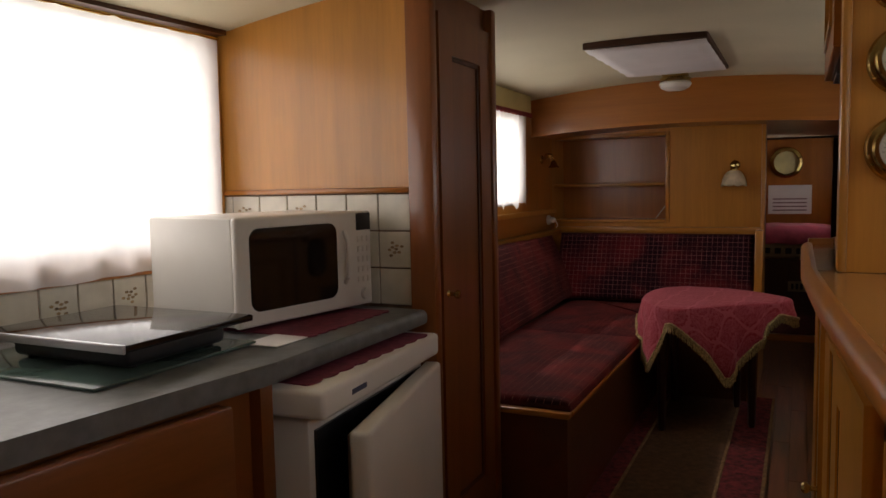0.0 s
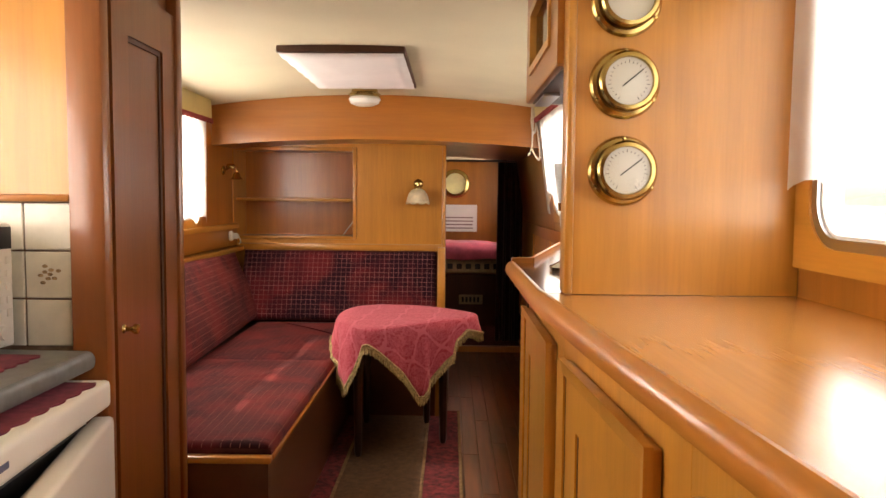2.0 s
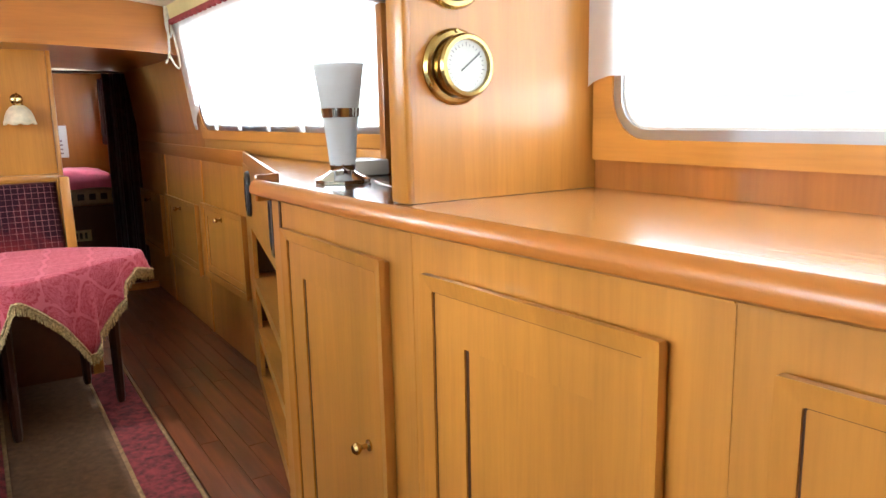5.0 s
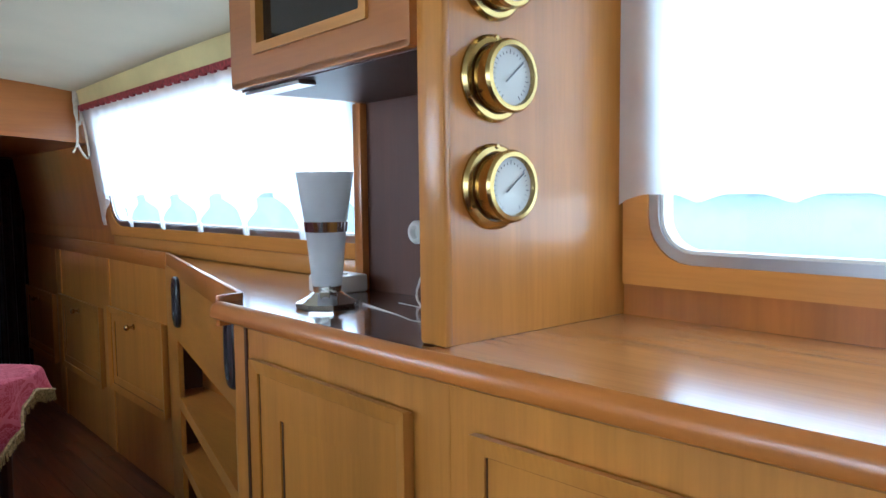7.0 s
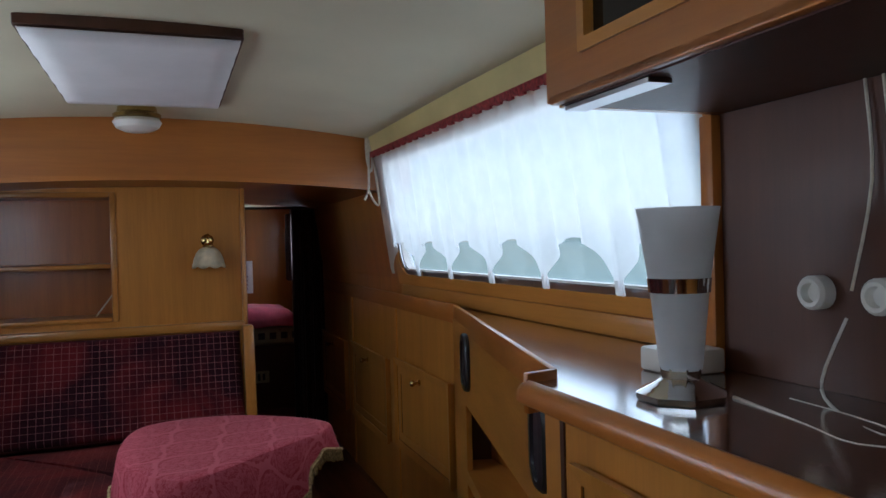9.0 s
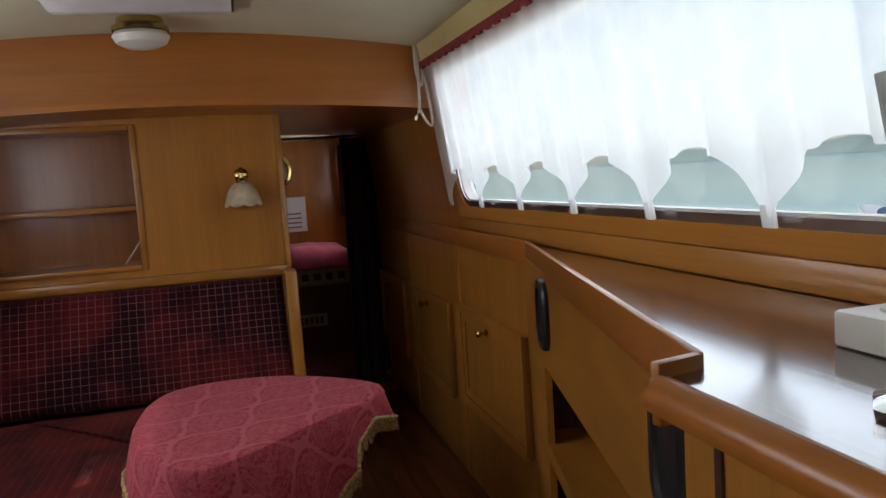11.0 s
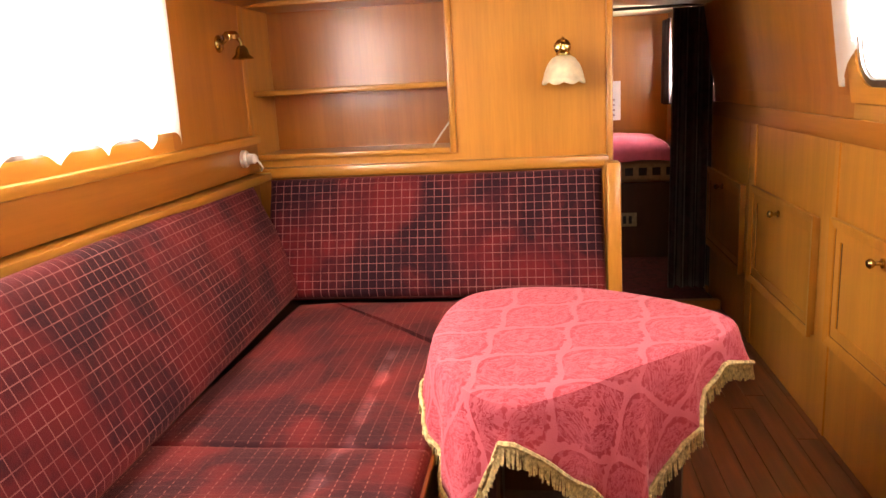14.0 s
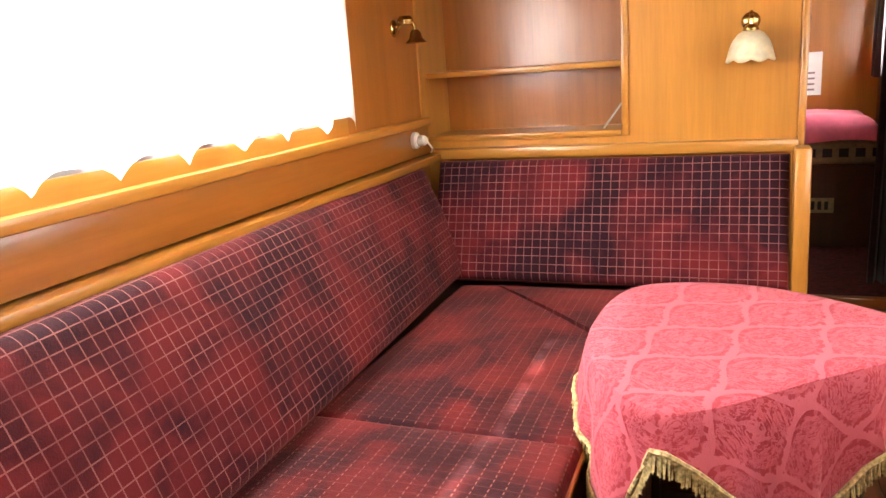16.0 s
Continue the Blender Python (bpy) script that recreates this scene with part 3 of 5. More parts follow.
# forward bulkhead with the open shelf
bulk = tagged(part("wall_bulkhead", wall_mesh((0.16, 0.0), (-1.26, 0.0), -0.05, 1.62, -0.04, [(0.58, 1.36, 0.945, 1.51)]), wood_z, smooth=False),
    "honey teak bulkhead with a recessed bookshelf", "wall", kind="structure")
shelf = thing("bookshelf", (-0.81, 0.12, 0.945), "empty recessed teak bookshelf with one middle shelf", "bookshelf")
part("back_panel", box(-1.215, -0.405, 0.27, 0.285, 0.93, 1.525), amber_z, shelf)
part("side_panel", box(-1.215, -1.2, 0.04, 0.27, 0.93, 1.525), wood_z, shelf)
part("side_panel", box(-0.42, -0.405, 0.04, 0.27, 0.93, 1.525), wood_z, shelf)
part("top_panel", box(-1.2, -0.42, 0.04, 0.27, 1.51, 1.525), wood_x, shelf)
part("bottom_panel", box(-1.2, -0.42, 0.04, 0.27, 0.93, 0.945), wood_x, shelf)
part("shelf_board", box(-1.2, -0.42, 0.03, 0.268, 1.175, 1.197, bevel=0.004), wood_x, shelf)
for x0, x1, z0, z1 in ((-0.424, -0.398, 0.927, 1.53), (-1.19, -0.424, 0.927, 0.95), (-1.19, -0.424, 1.505, 1.53)):
    part("moulding", box(x0, x1, -0.014, 0.02, z0, z1, bevel=0.006), wood_x, shelf)
part("prop_stick", tube([(-0.50, 0.06, 0.95), (-0.425, 0.055, 1.05)], 0.004, 6), cord, shelf, "small white prop stick")
ledge = tagged(part("trim_bulkhead_ledge", box(-1.2, 0.165, -0.05, -0.001, 0.858, 0.90, bevel=0.008), wood_x), "teak moulding over the backrest", "trim", kind="structure")
tagged(part("trim_bulkhead_edge", box(0.161, 0.185, -0.018, 0.058, 0.0, 1.555, bevel=0.008), wood_z), "rounded teak edge of the doorway", "trim", kind="structure")
tagged(part("trim_corner_port", box(-1.232, -1.196, -0.05, -0.001, 0.90, 1.54, bevel=0.006), wood_z), "upright teak moulding in the cabin corner", "trim", kind="structure")

# mouldings along the port side
def along_left(name, y0, y1, off0, off1, z0, z1, material, label, bevel=0.006):
    pts = [(left_x(y0) + off1, y0), (left_x(y1) + off1, y1), (left_x(y1) + off0, y1), (left_x(y0) + off0, y0)]
    return tagged(part(name, prism(pts[::-1], z0, z1, bevel), material), label, "trim", kind="structure")


tagged(part("trim_starboard_board", prism([(right_x(-2.62) - 0.014, -2.62), (right_x(-0.48) - 0.014, -0.48), (right_x(-0.48) - 0.001, -0.48), (right_x(-2.62) - 0.001, -2.62)], TOP + 0.002, 1.066, 0.003), wood_y), "honey teak board under the long window", "trim", kind="structure")
along_left("trim_port_sill", -2.66, -0.052, 0.001, 0.045, 1.0, 1.03, wood_y, "teak sill under the saloon window")
along_left("trim_port_board", -2.66, -0.052, 0.001, 0.028, 0.89, 1.0, amber_y, "teak board under the window sill", 0.002)
along_left("trim_port_ledge", -2.66, -0.052, 0.001, 0.075, 0.855, 0.885, wood_y, "teak moulding over the port backrest")


# ---- windows ----
def window(name, p, q, z0, z1, label, lean=0.0, radius=0.09, surround=True, wall_gap=0.06):
    """A framed window: wood surround, rounded aluminium frame, glass. p to q so that its right-hand side looks into the room."""
    L, H = math.dist(p, q), z1 - z0
    m = wall_frame(p, q, (z0 + z1) / 2)
    w = thing(name, m.translation, label, "window", kind="structure")
    inner = round_rect(L - 0.06, H - 0.05, radius)
    outer = round_rect(L + 0.05, H + 0.04, 0.004)
    if surround:
        part("surround", shear(ring_mesh(outer, inner, m, 0.0015, 0.018), lean), wood_y, w)
    part("window_frame", shear(ring_mesh(inner, round_rect(L - 0.10, H - 0.09, radius - 0.02), m, -0.04, 0.012), lean), alu, w, "grey aluminium window frame")
    part("seal", shear(ring_mesh(round_rect(L - 0.10, H - 0.09, radius - 0.02), round_rect(L - 0.112, H - 0.102, radius - 0.026), m, -0.03, 0.004), lean), white_paint, w)
    bm = bmesh.new()
    bm.faces.new([bm.verts.new(m @ Vector((x, y, -0.02))) for x, y in round_rect(L - 0.105, H - 0.095, radius - 0.022)])
    r = bmesh.ops.extrude_face_region(bm, geom=list(bm.faces))
    for v in r["geom"]:
        if isinstance(v, bmesh.types.BMVert):
            v.co += m.to_3x3() @ Vector((0, 0, 0.005))
    g = part("pane", shear(bm, lean), clear, w)
    g.visible_shadow = False
    return w


window("window_1", (left_x(-5.0), -5.0), (left_x(-3.16), -3.16), 1.0, 1.74, "galley window behind a white net curtain")
window("window_2", (left_x(-2.4), -2.4), (left_x(-0.72), -0.72), 1.05, 1.64, "saloon window behind a white net curtain")
window("window_3", (right_x(-0.5), -0.5), (right_x(-2.62), -2.62), 1.09, 1.66, "long saloon window with rounded aluminium frame", LEAN)
window("window_4", (right_x(-3.365), -3.365), (right_x(-5.25), -5.25), 1.09, 1.74, "galley window with rounded aluminium frame")


def net_curtain(name, p, q, zt, zb, folds, label, scallop=0.06, n_scallop=7, seed=1, lean=0.0, rod=True, tabs=False, depth=0.007):
    c = thing(name, ((p[0] + q[0]) / 2, (p[1] + q[1]) / 2, zt), label, "curtain")
    part("cloth", shear(curtain_mesh(p, q, zt, zb, folds, depth, scallop, seed, n_scallop), lean), net, c)
    if rod:
        part("curtain_rod", shear(tube([(*p, zt), (*q, zt)], 0.006, smooth_steps=1), lean), brass, c)
    if tabs:
        t = Vector((q[0] - p[0], q[1] - p[1]))
        for i in range(n_scallop + 1):
            a = Vector(p) + t * (i / n_scallop)
            part("hem_tab", shear(box(a.x - 0.006, a.x + 0.002, a.y - 0.016, a.y + 0.016, zb - 0.018, zb + 0.02, bevel=0.002), lean), net, c)
    return c


net_curtain("net_curtain", (left_x(-5.1) + 0.06, -5.1), (left_x(-3.17) + 0.05, -3.17), 1.70, 0.968, 12, "white net curtain gathered over the galley window", 0.0, seed=3, depth=0.012)
net_curtain("net_curtain", (left_x(-2.5) + 0.045, -2.5), (left_x(-0.68) + 0.045, -0.68), 1.63, 1.045, 14, "white net curtain with scalloped hem over the saloon window", 0.045, 9, seed=4)
net_curtain("net_curtain", (right_x(-0.47) - 0.035, -0.47), (right_x(-2.62) - 0.035, -2.62), 1.68, 1.135, 18, "white net curtain with scalloped hem and hem tabs", 0.125, 6, seed=5, lean=LEAN, tabs=True, depth=0.012)
net_curtain("net_curtain", (right_x(-3.345) - 0.03, -3.345), (right_x(-5.3) - 0.035, -5.3), 1.78, 1.225, 14, "white net curtain over the upper part of the galley window", 0.02, 12, seed=6)
# galley curtain pole
pole = thing("curtain_pole", (left_x(-4) + 0.09, -4.0, 1.79), "white curtain pole on a dark board over the galley window", "curtain pole")
part("rail", tube([(left_x(-5.6) + 0.09, -5.6, 1.785), (left_x(-3.2) + 0.09, -3.2, 1.785)], 0.016, 12, smooth_steps=1), white_paint, pole)
part("end_cap", lathe([(0.0, 0), (0.02, 0), (0.023, 0.01), (0.02, 0.03), (0, 0.035)], (left_x(-3.2) + 0.09, -3.2, 1.785), "y", 16), cord, pole)
part("valance_board", prism([(left_x(-5.8) + 0.06, -5.8), (left_x(-3.14) + 0.06, -3.14), (left_x(-3.14) + 0.005, -3.14), (left_x(-5.8) + 0.005, -5.8)][::-1], 1.715, 1.80), dark_z, pole, "dark wooden backing board")


def roller_pelmet(name, p, q, z0, z1, side, lean, label):
    w = thing(name, ((p[0] + q[0]) / 2, (p[1] + q[1]) / 2, z0), label, "pelmet")
    m = wall_frame(p, q, (z0 + z1) / 2)
    L = math.dist(p, q)
    bm = bmesh.new()
    add_box(bm, -L / 2, L / 2, -(z1 - z0) / 2, (z1 - z0) / 2, 0.005, 0.05, bevel=0.006, m=m)
    part("board", shear(bm, lean), pelmet, w)
    bm = bmesh.new()
    n = 60
    for i in range(n):
        a = -L / 2 + L * i / n
        add_box(bm, a, a + L / n * 0.96, -(z1 - z0) / 2 - 0.013 - 0.006 * (i % 2), -(z1 - z0) / 2 + 0.008, 0.048, 0.058, m=m)
    part("braid", shear(bm, lean), red_trim, w, "dark red braid along the lower edge", kind="stuff")
    return w


roller_pelmet("pelmet", (right_x(-0.47), -0.47), (right_x(-2.64), -2.64), 1.665, 1.80, 1, LEAN, "yellow vinyl pelmet with dark red braid over the window")
roller_pelmet("pelmet", (left_x(-2.5), -2.5), (left_x(-0.6), -0.6), 1.635, 1.76, 1, 0.0, "yellow vinyl pelmet over the port saloon window")
cl = thing("blind_cord", (0.695, -0.475, 1.73), "cream blind cord looped over a small cleat", "cord")
part("cleat", box(0.682, 0.708, -0.485, -0.463, 1.68, 1.745, bevel=0.006), cord, cl)
part("loop", tube([(0.695, -0.49, 1.73), (0.682, -0.495, 1.66), (0.698, -0.50, 1.58), (0.708, -0.495, 1.64), (0.695, -0.49, 1.72), (0.690, -0.50, 1.60), (0.686, -0.50, 1.50), (0.665, -0.505, 1.455)], 0.0055, 6), cord, cl)
part("loop", tube([(0.686, -0.50, 1.50), (0.710, -0.50, 1.45), (0.735, -0.50, 1.44), (0.722, -0.495, 1.58), (0.700, -0.49, 1.72)], 0.0055, 6), cord, cl)

# ---- floor things ----
rug = thing("rug", (0.0, -1.6, 0.0), "worn beige runner with red borders and gold lines", "rug")
part("field", box(-0.24, 0.10, -2.45, -0.75, 0.001, 0.010, bevel=0.003), rug_mid, rug)
part("border", box(0.114, 0.265, -2.45, -0.75, 0.001, 0.010, bevel=0.003), rug_red, rug)
part("border", box(-0.335, -0.254, -2.45, -0.75, 0.001, 0.010, bevel=0.003), rug_red, rug)
for x in (0.10, 0.265, -0.254):
    part("stripe", box(x, x + 0.014, -2.45, -0.75, 0.001, 0.0115, bevel=0.002), rug_line, rug)
part("binding", box(-0.335, 0.279, -2.468, -2.4505, 0.001, 0.011, bevel=0.003), rug_line, rug)

# ---- settee ----
AFT = -2.635
FRONT = -0.335
sofa = thing("settee_base", (-0.7, -1.3, 0.0), "built-in teak settee base in an L shape", "settee")
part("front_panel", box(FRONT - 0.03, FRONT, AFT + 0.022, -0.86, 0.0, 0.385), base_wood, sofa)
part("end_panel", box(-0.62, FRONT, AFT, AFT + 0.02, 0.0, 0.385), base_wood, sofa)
part("end_lip", box(-0.64, FRONT + 0.01, AFT - 0.012, AFT + 0.024, 0.386, 0.408, bevel=0.006), wood_x, sofa, "pale worn edge strip")
part("front_lip", box(FRONT - 0.02, FRONT + 0.012, AFT + 0.026, -0.86, 0.386, 0.404, bevel=0.006), amber_y, sofa)
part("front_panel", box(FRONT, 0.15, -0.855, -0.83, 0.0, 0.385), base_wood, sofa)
part("seat_board", prism([(-1.36, AFT + 0.025), (FRONT - 0.035, AFT + 0.025), (FRONT - 0.035, -0.83), (0.13, -0.83), (0.13, -0.01), (-1.2, -0.01)], 0.34, 0.384), dark_z, sofa)
part("end_board", prism([(0.140, -0.86), (0.188, -0.86), (0.188, -0.022), (0.140, -0.022)], 0.0, 0.40, 0.006), wood_z, sofa)
bm = bmesh.new()
add_box(bm, 0.140, 0.188, -0.31, -0.225, 0.40, 0.895, bevel=0.008)
for v in bm.verts:
    v.co.y += 0.11 * (v.co.z - 0.40)
part("end_post", bm, wood_z, sofa, "pale teak upright at the end of the backrest")
seat = thing("seat_cushion", (-0.65, -2.0, 0.385), "crushed red velvet seat cushion with a woven check", "cushion", "settee cushions")
part("cover", cushion((-0.97, AFT + 0.02, 0.386), (1, 0, 0), (0, 1, 0), (0, 0, 1), 0.64, 1.21, 0.055, 0.012, 0.03), plush_seat, seat)
seat = thing("seat_cushion", (-0.65, -0.9, 0.385), "crushed red velvet corner cushion cut on a mitre", "cushion", "settee cushions")
part("cover", cushion((-0.985, -1.41, 0.386), (1, 0, 0), (0, 1, 0), (0, 0, 1), 0.655, 1.10, 0.045, 0.008, 0.03, cut=(lambda b: 0, lambda b: 0.655 if b < 0.55 else 0.655 - (b - 0.55) * 0.95)), plush_seat, seat)
seat = thing("seat_cushion", (-0.1, -0.6, 0.385), "crushed red velvet seat cushion beside the doorway", "cushion", "settee cushions")
part("cover", cushion((-0.90, -0.88, 0.386), (1, 0, 0), (0, 1, 0), (0, 0, 1), 1.03, 0.58, 0.045, 0.008, 0.03, cut=(lambda b: 0.59 - (b - 0.03) * 0.97, lambda b: 1.03)), plush_seat, seat)
bc = thing("back_cushion", (-1.05, -1.4, 0.43), "long crushed red velvet backrest with a pale woven check", "cushion", "settee cushions")
d = Vector((-0.045, 1, 0)).normalized()
up = Vector((-0.19, 0, 0.43)).normalized()
part("cover", cushion((-0.935, -2.62, 0.43), d, up, d.cross(up), 2.42, 0.455, 0.085, 0.010, 0.04, nx=40), plush, bc)
bc = thing("back_cushion", (-0.45, -0.2, 0.43), "crushed red velvet backrest with a pale woven check", "cushion", "settee cushions")
up = Vector((0, 0.17, 0.43)).normalized()
part("cover", cushion((-1.10, -0.245, 0.42), (1, 0, 0), up, Vector((1, 0, 0)).cross(up), 1.235, 0.455, 0.085, 0.010, 0.035, nx=30), plush, bc)

# ---- table with its cloth ----
corners = [(-0.27, -0.87), (0.06, -0.84), (0.35, -1.12), (0.10, -1.40), (-0.16, -1.58), (-0.325, -1.28)]


def outline(k, n=96):
    """A rounded outline through the table's corners, k metres outside it."""
    c = Vector((-0.03, -1.2))
    P = [Vector(p) for p in corners]
    out = []
    m = len(P)
    per = n // m
    for i in range(m):
        a, b, q, e = P[i - 1], P[i], P[(i + 1) % m], P[(i + 2) % m]
        for s in range(per):
            t = s / per
            curve = 0.5 * (2 * b + (q - a) * t + (2 * a - 5 * b + 4 * q - e) * t * t + (3 * b - a - 3 * q + e) * t ** 3)
            p = curve
            out.append(p + (p - c).normalized() * k)
    return out


table = thing("saloon_table", (0, -1.2, 0.0), "small dark wooden table on slim tapered legs", "table")
part("tabletop", prism([tuple(p) for p in outline(-0.012)], TABLE - 0.03, TABLE - 0.004, 0.004), leg_wood, table)
for x, y in ((0.19, -1.30), (-0.20, -1.50), (-0.22, -0.98), (0.10, -0.98)):
    part("leg", lathe([(0.014, 0), (0.018, 0.02), (0.026, TABLE - 0.12), (0.026, TABLE - 0.031)], (x, y, 0.010), "z", 8), leg_wood, table)
part("apron", prism([tuple(p) for p in outline(-0.10)], TABLE - 0.09, TABLE - 0.031), leg_wood, table)

cloth = thing("tablecloth", (0, -1.2, TABLE), "red damask tablecloth with a gold fringe draped over the table", "tablecloth")
tips = [(-123, 0.24, 58, 15), (-65, 0.30, 41, 58), (19, 0.06, 30, 30), (75, 0.12, 40, 40), (160, 0.10, 50, 40)]


def hem(p):
    """How far the cloth hangs below the table's edge: longest at the square cloth's corners."""
    a = math.degrees(math.atan2(p.y + 1.2, p.x + 0.03))
    best = 0.066
    for b, drop, before, after in tips:
        dd = (a - b + 180) % 360 - 180
        best = max(best, 0.055 + drop * max(0, 1 - (dd / after if dd > 0 else -dd / before)))
    return best + 0.004 * math.sin(radians(9 * a))


bm = bmesh.new()
uvl = bm.loops.layers.uv.new("cloth")
rings, uvs = [], {}
N = 96
base = outline(0)
c0 = Vector((-0.03, -1.2))
for f in (0.0, 0.3, 0.6, 0.85, 0.96):
    rings.append([(c0 + (p - c0) * f, TABLE + 0.0015 * f * noise.noise(Vector((p.x * 9 * f, p.y * 9 * f, 0)))) for p in base])
rings.append([(p + (p - c0).normalized() * 0.004, TABLE - 0.004) for p in base])
for s in (0.08, 0.25, 0.45, 0.65, 0.85, 1.0):
    ring = []
    for i, p in enumerate(base):
        out = (p - c0).normalized()
        a = math.atan2(p.y + 1.2, p.x + 0.03)
        fold = 0.012 * s * math.sin(11 * a + 1) + 0.008 * s * math.sin(23 * a)
        ring.append((p + out * (0.010 + 0.018 * s + fold), TABLE - 0.006 - hem(p) * s))
    rings.append(ring)
V = [[bm.verts.new((q.x, q.y, z)) for q, z in ring] for ring in rings]
for ring, src in zip(V, rings):
    for v, (q, z) in zip(ring, src):
        k = (TABLE - z)
        o = (q - c0).normalized() if (q - c0).length > 1e-6 else Vector((0, 0))
        uvs[v] = (q.x + o.x * k, q.y + o.y * k)
for a, b in zip(V, V[1:]):
    for i in range(N):
        j = (i + 1) % N
        f = bm.faces.new((a[i], a[j], b[j], b[i]))
        for lp in f.loops:
            lp[uvl].uv = uvs[lp.vert]
bmesh.ops.remove_doubles(bm, verts=V[0], dist=1e-5)
cl_ob = part("cloth", bm, cloth_red, cloth)
cl_ob.modifiers.new("thick", "SOLIDIFY").thickness = 0.0015
bm = bmesh.new()
rng = random.Random(7)
hemline = rings[-1]
for i in range(N):
    (p, z), (q, w) = hemline[i], hemline[(i + 1) % N]
    n = max(3, int(math.hypot((q - p).length, z - w) / 0.0028))
    for k in range(n):
        t = (k + 0.5) / n
        c, zz = p.lerp(q, t), z + (w - z) * t
        o = (c - c0).normalized()
        ln = 0.034 + rng.uniform(-0.005, 0.004)
        s = o.orthogonal() * 0.0017
        e = c + o * rng.uniform(-0.004, 0.009) + o.orthogonal() * rng.uniform(-0.003, 0.003)
        o2 = o * 0.0016
        tri0 = [bm.verts.new((*(c + d_), zz + 0.008)) for d_ in (s + o2, -s + o2, -o2)]
        tri1 = [bm.verts.new((*(e + d_), zz - ln)) for d_ in (s + o2, -s + o2, -o2)]
        for a_ in range(3):
            b_ = (a_ + 1) % 3
            bm.faces.new((tri0[a_], tri0[b_], tri1[b_], tri1[a_]))
part("fringe", bm, fringe_mat, cloth, "gold thread fringe", smooth=False, kind="stuff")
bm = bmesh.new()
tube([(*(p + (p - c0).normalized() * 0.002), z + 0.006) for p, z in hemline] + [(*(hemline[0][0]), hemline[0][1] + 0.006)], 0.0055, 6, bm=bm, smooth_steps=1)
part("fringe_heading", bm, fringe_mat, cloth, "woven gold heading of the fringe")


# ---- doors of the lockers ----
def locker_door(parent, p, q, z0, z1, material, panel_material, knob_at=None, inset=0.11, dark_gap=True):
    """A framed door on a face that runs from p to q, its right-hand side to the room."""
    L, H = math.dist(p, q), z1 - z0
    m = wall_frame(p, q, (z0 + z1) / 2)
    d = part("door", ring_mesh(round_rect(L, H, 0.004, 2), round_rect(L - 2 * inset, H - 2 * inset, 0.003, 2), m, 0.002, 0.017), material, parent)
    bm = ring_mesh(round_rect(L + 0.012, H + 0.012, 0.004, 2), round_rect(L - 0.046, H - 0.046, 0.004, 2), m, 0.015, 0.028)
    n = len(bm.verts) // 4
    bm.verts.ensure_lookup_table()
    for v in list(bm.verts)[2 * n:3 * n]:
        v.co -= m.to_3x3() @ Vector((0, 0, 0.006))
    part("moulding", bm, material, d)
    # dark ring laid on as the shade of the gap
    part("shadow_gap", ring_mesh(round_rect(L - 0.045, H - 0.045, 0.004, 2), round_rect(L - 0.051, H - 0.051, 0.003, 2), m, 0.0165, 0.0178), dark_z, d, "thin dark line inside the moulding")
    bm = bmesh.new()
    add_box(bm, -L / 2 + inset - 0.001, L / 2 - inset + 0.001, -H / 2 + inset - 0.001, H / 2 - inset + 0.001, 0.002, 0.0125, m=m)
    part("panel", bm, panel_material, d)
    # dark strip on one side only: the recess's shadow, set in as colour
    bm = bmesh.new()
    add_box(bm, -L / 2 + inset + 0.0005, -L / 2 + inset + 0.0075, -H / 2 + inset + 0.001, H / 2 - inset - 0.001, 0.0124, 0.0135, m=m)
    part("groove", bm, dark_z, d, "dark strip for the recess shadow at the panel's edge")
    if knob_at:
        k = m @ Vector((knob_at[0], knob_at[1], 0.02))
        nrm = m.to_3x3() @ Vector((0, 0, 1))
        bm = lathe([(0.013, 0), (0.013, 0.004), (0.006, 0.007), (0.006, 0.02), (0.013, 0.028), (0.014, 0.034), (0.009, 0.040), (0, 0.041)], (0, 0, 0), "z", 14)
        bmesh.ops.transform(bm, matrix=Matrix.Translation(k) @ m.to_3x3().to_4x4(), verts=bm.verts)
        part("knob", bm, brass, d, "polished brass knob")
    return d


FACE = 0.455
# worktop in two woods, rail, fiddles
ys = [-5.95, -5.4, -5.0, -4.7, -4.4, -4.1, -3.9, -3.7, -3.31]
worktop = thing("worktop", (0.6, -3.3, TOP), "glossy teak worktop, light aft and dark forward, with a rounded rail", "worktop")
part("light_board", prism([(0.405 + bow(y), y) for y in ys] + [(right_x(-3.31) - 0.002, -3.31), (right_x(-5.95) - 0.002, -5.95)], TOP - 0.03, TOP), lid_y, worktop, "glossy honey teak board")
part("dark_board", prism([(0.405, -3.309), (right_x(-3.309) - 0.002, -3.309), (right_x(1.25) - 0.002, 1.25), (0.815, 1.25), (0.815, -1.22), (0.475, -2.585), (0.405, -2.605)][::-1], TOP - 0.03, TOP + 0.0005), lid_dark, worktop, "glossy dark mahogany board")
bm = bmesh.new()
prof = [(0.408, 0.974), (0.396, 0.974), (0.388, 0.979), (0.385, 0.989), (0.387, 1.002), (0.394, 1.012), (0.404, 1.016), (0.414, 1.013), (0.418, 1.004), (0.412, 0.98)]
ends = []
for y in ys[:-1] + [-3.3, -2.9, -2.62, -2.606, -2.602]:
    k = 1.0 if y < -2.61 else (0.85 if y < -2.604 else 0.6)
    ends.append([bm.verts.new((0.39 + (x - 0.39) * k + bow(y), y, 0.98 + (z - 0.98) * k)) for x, z in prof])
